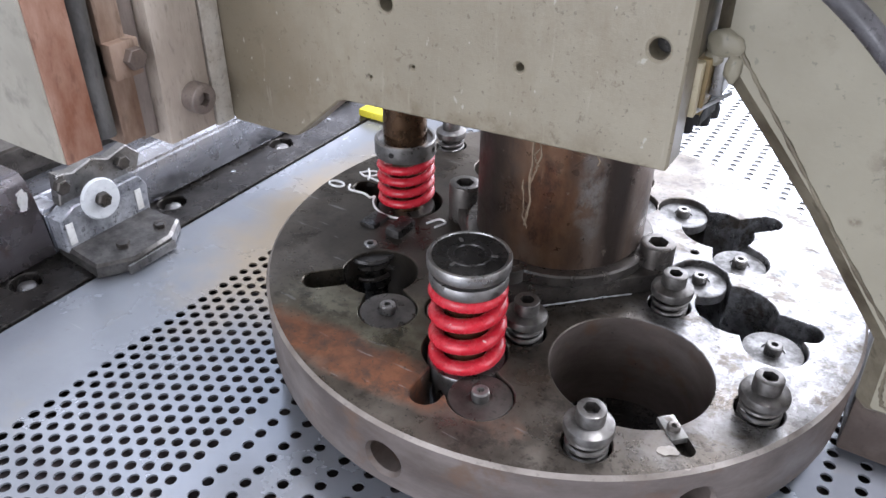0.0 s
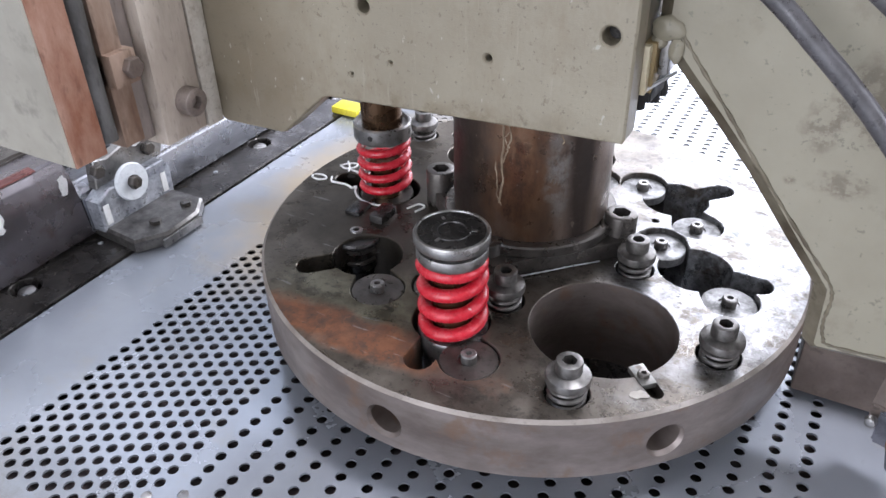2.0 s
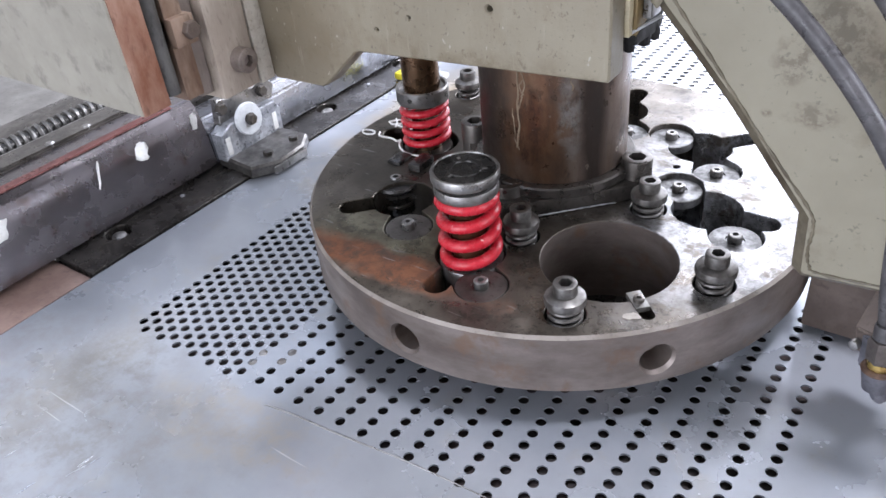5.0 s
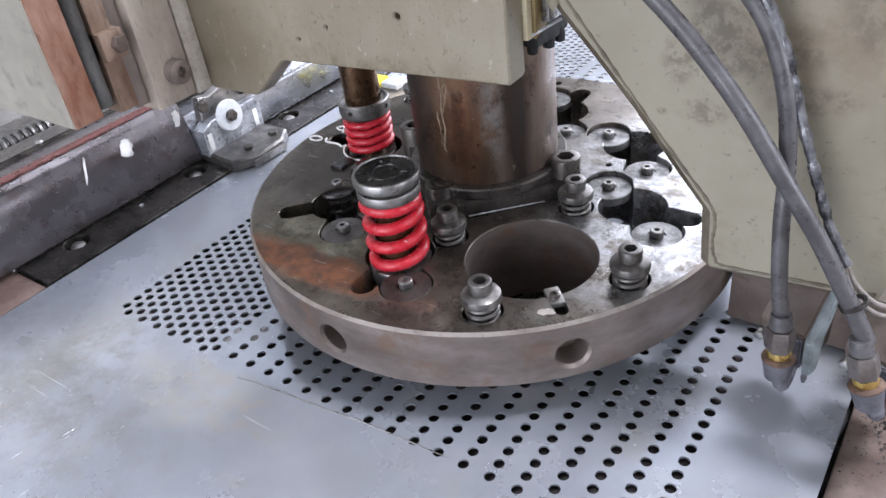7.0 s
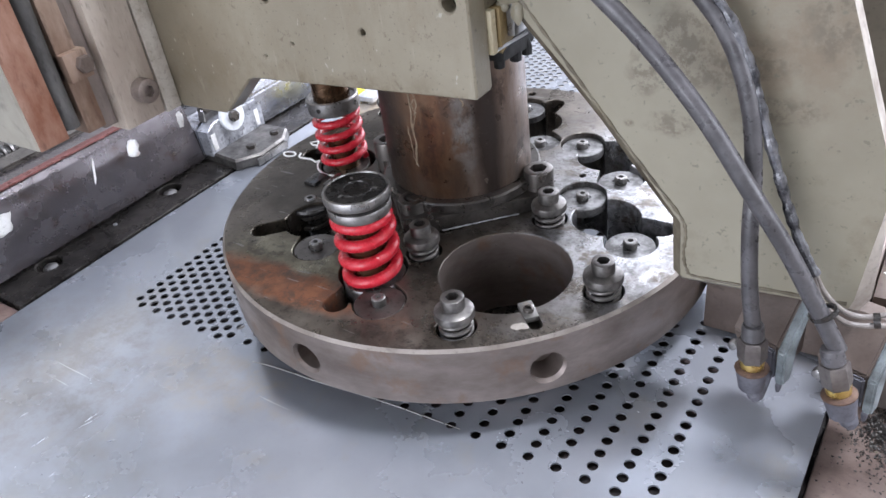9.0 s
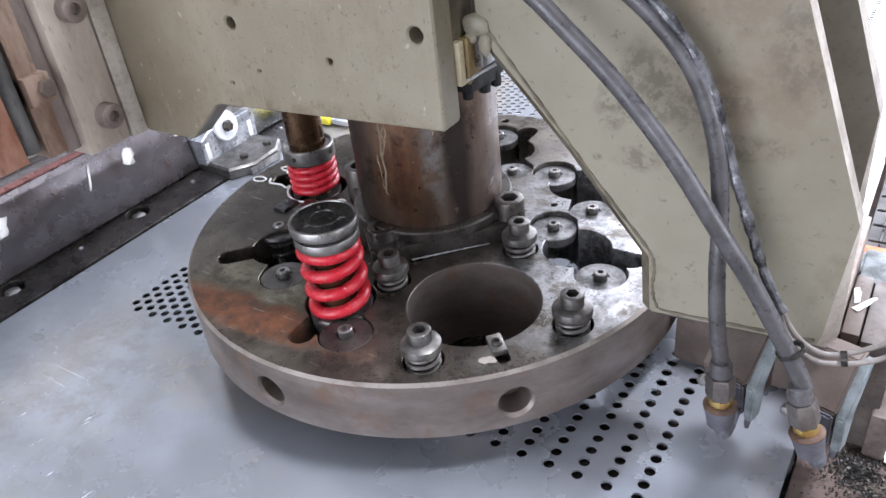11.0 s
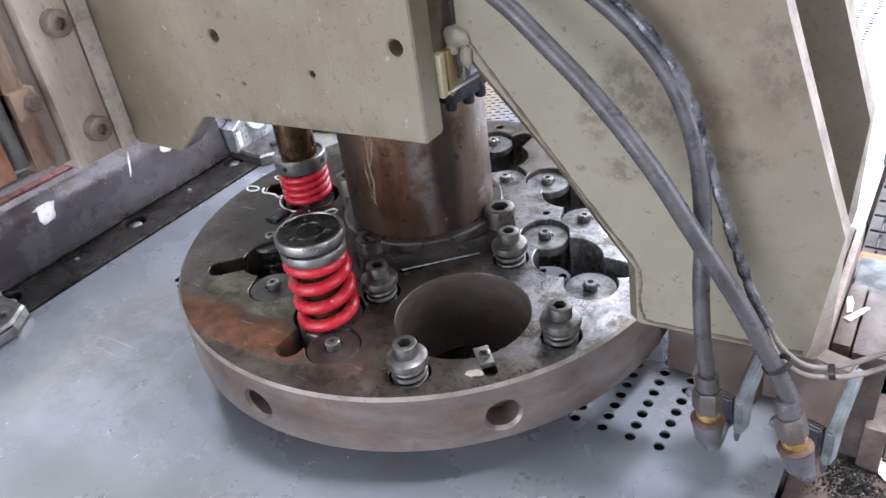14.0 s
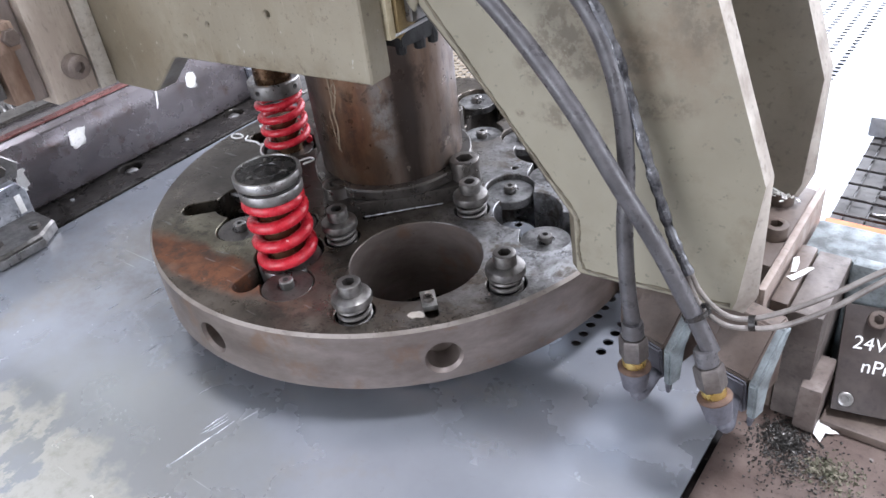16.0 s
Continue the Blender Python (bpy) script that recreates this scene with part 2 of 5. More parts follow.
def rim_steel():
    m = Mat("brown_machined_rim", 0.42, 0.6)
    base = m.ramp(m.noise(9, 7, 0.65, (1, 1, 2.5)), [(0.36, (0.14, 0.11, 0.093)), (0.52, (0.22, 0.183, 0.162)), (0.68, (0.31, 0.265, 0.24))])
    base = m.mix(m.ramp(m.noise(35, 5), [(0.56, (0, 0, 0)), (0.7, (0.7, 0.7, 0.7))]), base, (0.2, 0.12, 0.075))
    m.bump(m.noise(220, 4), 0.2, 0.0005)
    return m.done(base, m.ramp(m.noise(24, 5), [(0.35, (0.34,) * 3), (0.65, (0.52,) * 3)]))


def column_steel():
    """Oiled column: brown rust field, dark bands and a pale patch, all drawn down."""
    m = Mat("rust_streaked_column", 0.36, 0.6)
    base = m.ramp(m.noise(24, 7, 0.65, (1, 1, 0.2)), [(0.34, (0.075, 0.053, 0.043)), (0.5, (0.15, 0.1, 0.07)), (0.64, (0.21, 0.16, 0.13)), (0.76, (0.17, 0.15, 0.137))])
    rust = m.blob((0.016, -0.068, 0.085), (0.026, 0.03, 0.06), 0.8, 0.8, 38)
    base = m.mix(m.mix(rust, (0.0, 0.0, 0.0), (0.85, 0.85, 0.85)), base, m.ramp(m.noise(55, 7, 0.7, (1, 1, 0.5)), [(0.36, (0.085, 0.045, 0.03)), (0.5, (0.17, 0.085, 0.045)), (0.64, (0.23, 0.135, 0.08))]))
    # pale patch near the column's middle
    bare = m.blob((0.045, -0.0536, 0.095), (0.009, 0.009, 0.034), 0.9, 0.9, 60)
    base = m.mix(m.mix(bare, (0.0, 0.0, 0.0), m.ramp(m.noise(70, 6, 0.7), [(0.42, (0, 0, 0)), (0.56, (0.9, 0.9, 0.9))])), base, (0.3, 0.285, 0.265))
    # dark band at the right; the left one paints the shaded side
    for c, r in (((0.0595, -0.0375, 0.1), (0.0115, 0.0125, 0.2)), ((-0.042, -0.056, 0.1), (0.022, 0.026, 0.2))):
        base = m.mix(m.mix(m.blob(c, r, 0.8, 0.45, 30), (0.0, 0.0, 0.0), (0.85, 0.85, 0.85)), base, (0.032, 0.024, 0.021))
    base = m.mix(m.ramp(m.noise(48, 8, 0.75, (1, 1, 0.6)), [(0.54, (0, 0, 0)), (0.66, (0.75, 0.75, 0.75))]), base, (0.042, 0.03, 0.026))
    base = m.mix(m.ramp(m.noise(130, 5, 0.7), [(0.64, (0, 0, 0)), (0.7, (0.6, 0.6, 0.6))]), base, (0.3, 0.25, 0.2))
    m.bump(m.noise(110, 6, 0.7), 0.4, 0.0009)
    return m.done(base, m.ramp(m.noise(30, 5), [(0.35, (0.24,) * 3), (0.65, (0.5,) * 3)]))


def galvanised():
    m = Mat("galvanised_sheet", 0.3, 0.55)
    base = m.ramp(m.noise(4.5, 6, 0.6), [(0.36, (0.31, 0.328, 0.36)), (0.62, (0.405, 0.425, 0.462))])
    base = m.mix(m.ramp(m.noise(16, 6, 0.7), [(0.56, (0, 0, 0)), (0.72, (0.45, 0.45, 0.45))]), base, (0.38, 0.35, 0.29))
    oil = m.blob((-0.28, 0.2, 0), (0.1, 0.22, 1), 0.5, 0.5, 14)
    base = m.mix(oil, base, (0.5, 0.42, 0.32))
    for c, r, tone in (((-0.13, -0.36, 0), (0.075, 0.035, 1), (0.37, 0.34, 0.3)), ((-0.3, -0.44, 0), (0.03, 0.16, 1), (0.33, 0.32, 0.3)), ((-0.36, -0.7, 0), (0.12, 0.1, 1), (0.4, 0.37, 0.3)), ((0.12, -0.7, 0), (0.1, 0.05, 1), (0.44, 0.42, 0.36))):
        base = m.mix(m.mix(m.blob(c, r, 0.6, 1.0, 34), (0.0, 0.0, 0.0), m.ramp(m.noise(70, 6, 0.7), [(0.4, (0.15, 0.15, 0.15)), (0.6, (0.75, 0.75, 0.75))])), base, tone)
    dull = m.blob((-0.06, -0.6, 0), (0.15, 0.085, 1), 0.7, 0.8, 18)
    base = m.mix(m.mix(dull, (0.0, 0.0, 0.0), (0.75, 0.75, 0.75)), base, (0.33, 0.34, 0.325))
    film = m.blob((-0.1, -0.69, 0), (0.17, 0.085, 1), 0.2, 0.9, 17)
    film = m.mix(film, (0.0, 0.0, 0.0), m.ramp(m.noise(11, 7, 0.7, (1.4, 0.8, 1)), [(0.42, (0, 0, 0)), (0.455, (0.85, 0.85, 0.85))]))
    base = m.mix(film, base, m.ramp(m.noise(55, 6, 0.7), [(0.36, (0.42, 0.41, 0.355)), (0.52, (0.53, 0.52, 0.46))]))
    # grimy zone at the left, with the shadow there painted in too
    grime = m.blob((-0.27, -0.42, 0), (0.15, 0.1, 1), 0.8, 0.9, 16)
    base = m.mix(m.mix(grime, (0.0, 0.0, 0.0), m.ramp(m.noise(34, 8, 0.78), [(0.44, (0.1, 0.1, 0.1)), (0.6, (0.7, 0.7, 0.7))])), base, (0.25, 0.24, 0.225))
    base = m.mix(m.ramp(m.noise(85, 7, 0.75), [(0.6, (0, 0, 0)), (0.7, (0.35, 0.35, 0.35))]), base, (0.24, 0.235, 0.22))
    scratch = m.ramp(m.noise(150, 2, 0.4, (0.06, 1.6, 1)), [(0.735, (0, 0, 0)), (0.77, (0.4, 0.4, 0.4))])
    base = m.mix(scratch, base, (0.78, 0.79, 0.8))
    m.bump(m.noise(60, 5), 0.08, 0.0006)
    return m.done(base, m.ramp(m.noise(7, 6), [(0.35, (0.18,) * 3), (0.68, (0.34,) * 3)]))


def stained_olive():
    m = Mat("stained_olive_plate", 0.48, 0.0)
    base = m.ramp(m.noise(8, 6), [(0.36, (0.25, 0.226, 0.165)), (0.64, (0.305, 0.28, 0.21))])
    grime = m.ramp(m.noise(12, 7, 0.7), [(0.55, (0, 0, 0)), (0.72, (0.8, 0.8, 0.8))])
    base = m.mix(grime, base, (0.17, 0.14, 0.095))
    brown = m.blob((0.32, -0.092, 0.27), (0.07, 1, 0.09), 0.9, 0.9, 14)
    base = m.mix(m.mix(brown, (0.0, 0.0, 0.0), m.ramp(m.noise(20, 7, 0.72), [(0.36, (0.1,) * 3), (0.56, (0.75,) * 3)])), base, (0.2, 0.15, 0.098))
    for c, r in (((0.247, -0.092, 0.212), (0.018, 1, 0.02)), ((0.262, -0.092, 0.19), (0.03, 1, 0.011)), ((0.223, -0.092, 0.186), (0.011, 1, 0.014)), ((0.24, -0.092, 0.15), (0.016, 1, 0.008)), ((0.212, -0.092, 0.147), (0.004, 1, 0.003)), ((0.29, -0.092, 0.2), (0.02, 1, 0.014)), ((0.31, -0.092, 0.17), (0.022, 1, 0.008)), ((0.335, -0.092, 0.235), (0.016, 1, 0.03))):
        base = m.mix(m.mix(m.blob(c, r, 0.7, 0.8, 90), (0.0, 0.0, 0.0), m.ramp(m.noise(85, 8, 0.75), [(0.44, (0.08,) * 3), (0.54, (0.7,) * 3)])), base, (0.135, 0.11, 0.078))
    base = m.mix(m.ramp(m.noise(190, 3), [(0.64, (0, 0, 0)), (0.7, (0.7, 0.7, 0.7))]), base, (0.16, 0.15, 0.11))
    m.bump(m.mix(0.4, m.noise(170, 4), m.noise(40, 6, 0.7)), 0.5, 0.001)
    return m.done(base, m.ramp(m.noise(22, 5), [(0.35, (0.36,) * 3), (0.65, (0.56,) * 3)]))


def beam_steel():
    m = Mat("dark_polished_beam", 0.3, 0.8)
    base = m.ramp(m.noise(10, 6, 0.6, (1, 0.4, 1)), [(0.36, (0.09, 0.078, 0.08)), (0.64, (0.2, 0.185, 0.195))])
    base = m.mix(m.ramp(m.noise(40, 6), [(0.56, (0, 0, 0)), (0.7, (0.7, 0.7, 0.7))]), base, (0.1, 0.07, 0.06))
    m.bump(m.noise(120, 4), 0.15, 0.0006)
    return m.done(base, m.ramp(m.noise(26, 5), [(0.35, (0.18,) * 3), (0.65, (0.36,) * 3)]))


TURRET, RIM, COLUMN, SHEET, FRAME, BEAM = turret_steel(), rim_steel(), column_steel(), galvanised(), stained_olive(), beam_steel()

# ---- mesh tools ----


def link_mesh(name, bm, mat, smooth=True):
    me = bpy.data.meshes.new(name)
    bm.normal_update()
    bm.to_mesh(me)
    bm.free()
    for mt in mat if isinstance(mat, (list, tuple)) else [mat]:
        me.materials.append(mt)
    if smooth:
        me.polygons.foreach_set("use_smooth", [True] * len(me.polygons))
        me.set_sharp_from_angle(angle=radians(32))
    return new(name, me)


def part(name, bm, mat, parent, label="", smooth=True):
    ob = link_mesh(name, bm, mat, smooth)
    ob.parent = parent
    if label:
        tagged(ob, label)
    return ob


def thing(name, label, category, at=(0, 0, 0), group="", kind=""):
    ob = new(name)
    ob.empty_display_size = 0.02
    ob.location = at
    return tagged(ob, label, category, group, kind)


def box(x0, x1, y0, y1, z0, z1, bevel=0.0015, bm=None, m=None):
    bm = bm or bmesh.new()
    made = bmesh.ops.create_cube(bm, size=1.0)
    mid = Matrix.Translation(((x0 + x1) / 2, (y0 + y1) / 2, (z0 + z1) / 2)) @ Matrix.Diagonal((x1 - x0, y1 - y0, z1 - z0, 1))
    bmesh.ops.transform(bm, matrix=(m or Matrix()) @ mid, verts=made["verts"])
    if bevel:
        edges = list({e for v in made["verts"] for e in v.link_edges})
        bmesh.ops.bevel(bm, geom=edges, offset=bevel, segments=2, affect="EDGES", profile=0.6)
    return bm


def lathe(profile, n=40, bm=None, m=None, closed=False):
    """Turns (radius, z) pairs about z; ends at radius 0 close it."""
    bm = bm or bmesh.new()
    m = m or Matrix()
    rings = []
    for r, z in profile:
        if r < 1e-6:
            rings.append([bm.verts.new(m @ Vector((0, 0, z)))])
        else:
            rings.append([bm.verts.new(m @ Vector((r * math.cos(a), r * math.sin(a), z))) for a in (2 * math.pi * i / n for i in range(n))])
    pairs = list(zip(rings, rings[1:])) + ([(rings[-1], rings[0])] if closed else [])
    for a, b in pairs:
        for i in range(n):
            j = (i + 1) % n
            vs = [a[i % len(a)], a[j % len(a)], b[j % len(b)], b[i % len(b)]]
            vs = list(dict.fromkeys(vs))
            if len(vs) > 2:
                bm.faces.new(vs)
    bmesh.ops.recalc_face_normals(bm, faces=bm.faces)
    return bm


def tube(points, radius, n=10, bm=None, caps=True):
    """A round bar along points."""
    bm = bm or bmesh.new()
    pts = [Vector(p) for p in points]
    rings, side = [], None
    for i, p in enumerate(pts):
        d = (pts[min(i + 1, len(pts) - 1)] - pts[max(i - 1, 0)]).normalized()
        if side is None:
            side = d.orthogonal().normalized()
        side = (side - d * side.dot(d)).normalized()
        up = d.cross(side)
        r = radius(i / (len(pts) - 1)) if callable(radius) else radius
        rings.append([bm.verts.new(p + r * (side * math.cos(a) + up * math.sin(a))) for a in (2 * math.pi * k / n for k in range(n))])
    for a, b in zip(rings, rings[1:]):
        for k in range(n):
            bm.faces.new((a[k], a[(k + 1) % n], b[(k + 1) % n], b[k]))
    if caps:
        bm.faces.new(rings[0][::-1]), bm.faces.new(rings[-1])
    bmesh.ops.recalc_face_normals(bm, faces=bm.faces)
    return bm


def smooth_line(points, steps=8):
    """A curve through points."""
    p = [Vector(q) for q in points]
    p = [2 * p[0] - p[1]] + p + [2 * p[-1] - p[-2]]
    out = []
    for a, b, c, d in zip(p, p[1:], p[2:], p[3:]):
        for k in range(steps):
            t = k / steps
            out.append(0.5 * (2 * b + (c - a) * t + (2 * a - 5 * b + 4 * c - d) * t * t + (3 * b - a - 3 * c + d) * t ** 3))
    return out + [p[-2]]


def slab(outline, y0, y1, bevel=0.002, holes=(), square=None):
    """A plate in the plane of x and z, from y0 to y1, with round holes (x, z, r)."""
    bm = bmesh.new()
    loops = [list(outline)] + [[(x + r * math.cos(a), z + r * math.sin(a)) for a in (2 * math.pi * i / 20 for i in range(20))] for x, z, r in holes]
    extrude(bm, loops, lambda u, v, w: (u, w, v), y0, y1, bevel, square)
    return bm


def extrude(bm, loops, place, w0, w1, bevel=0.0, square=None):
    """A flat shape with holes (the first loop is the outline), given depth; its near edges are chamfered."""
    ends = []
    cut = bevel if isinstance(bevel, tuple) else (bevel, bevel)
    for w, near in ((w0, 1), (w1, 0)):
        rings = []
        for k, loop in enumerate(loops):
            grow = near * cut[min(k, 1)]
            pts = [Vector(q) for q in loop]
            if grow:
                area = sum(a.cross(b) for a, b in zip(pts, pts[1:] + pts[:1]))
                sign = (1 if area > 0 else -1) * (1 if k == 0 else -1)
                moved = []
                for i, q in enumerate(pts):
                    e1, e2 = (q - pts[i - 1]), (pts[(i + 1) % len(pts)] - q)
                    e1, e2 = (e1.normalized() if e1.length else e2.normalized()), (e2.normalized() if e2.length else e1.normalized())
                    nrm = Vector((-(e1.y + e2.y), e1.x + e2.x))
                    nrm = nrm.normalized() if nrm.length > 1e-6 else Vector((-e1.y, e1.x))
                    moved.append(q if square and square(q) else q + nrm * sign * grow)
                pts = moved
            rings.append([bm.verts.new(place(q.x, q.y, w)) for q in pts])
        edges = []
        for r in rings:
            edges += [bm.edges.new((r[i], r[(i + 1) % len(r)])) for i in range(len(r))]
        bmesh.ops.triangle_fill(bm, edges=edges, use_beauty=True, use_dissolve=False)
        ends.append(rings)
    for k, (a, b) in enumerate(zip(*ends)):
        step = math.copysign(cut[min(k, 1)], w1 - w0)
        if step:
            mid = [bm.verts.new(place(q[0], q[1], w0 + step)) for q in loops[k]]
            chain = ((a, mid), (mid, b))
        else:
            chain = ((a, b),)
        for p, q in chain:
            for i in range(len(p)):
                j = (i + 1) % len(p)
                bm.faces.new((p[i], p[j], q[j], q[i]))
    bmesh.ops.recalc_face_normals(bm, faces=bm.faces)


def turned(x, y, z, direction):
    """A pose at a point, its z along direction."""
    return Matrix.Translation((x, y, z)) @ Vector(direction).to_track_quat("Z", "Y").to_matrix().to_4x4()


def socket_screw(name, r, h, mat, parent, pose_m, label="", hexagon=0.5, depth=0.6, n=28):
    """A cap screw's head with a hexagonal socket, standing on z = 0 of its pose."""
    bm = bmesh.new()
    lathe([(0, 0), (r, 0), (r, h - 0.12 * r), (r * 0.97, h - 0.04 * r), (r * 0.9, h)], n, bm)
    top = [v for v in bm.verts if abs(v.co.z - h) < 1e-7]
    top.sort(key=lambda v: math.atan2(v.co.y, v.co.x))
    hx = []
    for v in top:
        a = math.atan2(v.co.y, v.co.x)
        w = (a + math.pi / 6) % (math.pi / 3) - math.pi / 6
        q = r * hexagon * math.cos(math.pi / 6) / math.cos(w)
        hx.append((q * math.cos(a), q * math.sin(a)))
    a = [bm.verts.new((x, y, h)) for x, y in hx]
    b = [bm.verts.new((x, y, h * (1 - depth))) for x, y in hx]
    for i in range(len(top)):
        j = (i + 1) % len(top)
        bm.faces.new((top[i], top[j], a[j], a[i]))
        bm.faces.new((a[i], a[j], b[j], b[i]))
    bm.faces.new(b)
    bmesh.ops.recalc_face_normals(bm, faces=bm.faces)
    bmesh.ops.transform(bm, matrix=pose_m, verts=bm.verts)
    return part(name, bm, mat, parent, label)

# ---- the workshop ----
FLOOR_Z, SHEET_Z = -0.95, -0.093


def structure(name, bm, mat, label):
    ob = link_mesh(name, bm, mat)
    return tagged(ob, label, "", "", "structure")


structure("floor", box(-4.2, 4.2, -4.2, 4.2, FLOOR_Z - 0.15, FLOOR_Z, 0), CONCRETE, "grey worn concrete workshop floor")
# ceiling and walls are out of view, added to shape light and reflections
bm = bmesh.new()
for x0, x1, y0, y1 in ((-4.2, -3.9, -4.2, 4.2), (-0.5, 0.5, -4.2, 4.2), (-3.9, -0.5, -4.2, -3.25), (-3.9, -0.5, 3.25, 4.2), (1.5, 4.2, -4.2, 4.2), (0.5, 1.5, -4.2, -0.13), (0.5, 1.5, 0.87, 4.2)):
    box(x0, x1, y0, y1, 3.6, 3.75, 0, bm)
structure("ceiling", bm, WALL, "unseen pale workshop ceiling with roof lights")


def wall(name, a, b, openings, label):
    """A wall 0.2 m thick from a to b; openings (from, to, bottom, top) along it."""
    a, b = Vector(a), Vector(b)
    d = (b - a).normalized()
    n = Vector((d.y, -d.x))
    bm = bmesh.new()
    cuts = [0.0] + [v for o in openings for v in o[:2]] + [(b - a).length]
    z0, z1 = FLOOR_Z, 3.6

    def block(s, e, lo, hi):
        if e - s > 1e-4 and hi - lo > 1e-4:
            m = Matrix(((d.x, n.x, 0, a.x), (d.y, n.y, 0, a.y), (0, 0, 1, 0), (0, 0, 0, 1)))
            box(s, e, 0, 0.2, lo, hi, 0, bm, m)

    for s, e in zip(cuts[::2], cuts[1::2]):
        block(s, e, z0, z1)
    for s, e, lo, hi in openings:
        block(s, e, z0, lo), block(s, e, hi, z1)
    bmesh.ops.recalc_face_normals(bm, faces=bm.faces)
    return structure(name, bm, WALL, label)


wall("wall_north", (-4.0, 4.0), (4.0, 4.0), [(2.5, 7.2, 0.3, 3.6)], "unseen limewashed workshop wall with a wide window opening")
wall("wall_east", (4.0, 4.0), (4.0, -4.0), [(2.0, 5.2, 0.5, 2.5)], "unseen limewashed workshop wall with a window opening")
wall("wall_south", (4.0, -4.0), (-4.0, -4.0), [(2.8, 6.4, FLOOR_Z, 2.2)], "unseen limewashed workshop wall with a gate opening")
wall("wall_west", (-4.0, -4.0), (-4.0, 4.0), [], "unseen limewashed workshop wall")

# ---- machine table, rail and base ----
table = thing("machine_table", "dark steel machine table under the metal sheet", "table", (0, 0, FLOOR_Z))


def at_z(bm, dz=-FLOOR_Z):
    bmesh.ops.translate(bm, vec=(0, 0, dz), verts=bm.verts)
    return bm


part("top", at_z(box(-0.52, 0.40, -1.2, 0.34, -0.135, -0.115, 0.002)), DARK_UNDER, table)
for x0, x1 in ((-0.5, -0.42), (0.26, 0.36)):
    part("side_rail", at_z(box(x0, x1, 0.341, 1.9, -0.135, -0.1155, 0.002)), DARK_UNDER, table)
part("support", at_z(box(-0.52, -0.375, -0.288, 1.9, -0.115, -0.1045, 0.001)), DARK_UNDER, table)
for x in (-0.46, 0.3):
    for y in (-1.1, 1.7):
        part("leg", at_z(box(x - 0.04, x + 0.04, y - 0.04, y + 0.04, FLOOR_Z, -0.135, 0.004)), BROWN_BASE, table)

rail = thing("guide_rail", "black oily steel rail strip with sunk round bolts beside the sheet", "rail", (0, 0, -0.1045))
holes_y = [-0.218 + 0.1895 * k for k in range(11)]
bm = bmesh.new()
loops = [[(-0.507, -0.287), (-0.43, -0.287), (-0.43, 1.8), (-0.507, 1.8)]]
for y in holes_y:
    loops.append([(-0.477 + 0.016 * math.cos(a), y + 0.016 * math.sin(a)) for a in (2 * math.pi * i / 20 for i in range(20))])
extrude(bm, loops, lambda u, v, w: (u, v, w), 0.0145, 0.0, 0.0012)
part("strip", bm, mottled("black_oily_rail", (0.03, 0.027, 0.025), (0.075, 0.068, 0.062), 0.3, 0.6, 22, 160, 0.4), rail)
for y in holes_y:
    part("bolt", lathe([(0.0105, 0), (0.0105, 0.006), (0.009, 0.01), (0.005, 0.0125), (0, 0.013)], 24, None, Matrix.Translation((-0.477, y, 0))), STEEL_GREY, rail, "shiny domed bolt head")
for k, y in enumerate(v + 0.095 for v in holes_y[:-1]):
    part("pin", lathe([(0.003, 0.013), (0.003, 0.016), (0, 0.017)], 10, None, Matrix.Translation((-0.472, y, 0))), STEEL_BRIGHT, rail)

ledge = tagged(link_mesh("rusty_ledge", box(-0.52, -0.431, -1.1, -0.2895, -0.115, -0.094, 0.002), mottled("rusty_ledge_paint", (0.16, 0.1, 0.08), (0.26, 0.18, 0.15), 0.6, 0.1, 14, 120, 0.4)), "rusty brown steel ledge beside the sheet", "ledge")

# ---- the moving sheet ----
PITCH = 0.0141
COL = PITCH * math.sqrt(3)
X_FIRST, Y_FIRST = -0.309, -0.3085


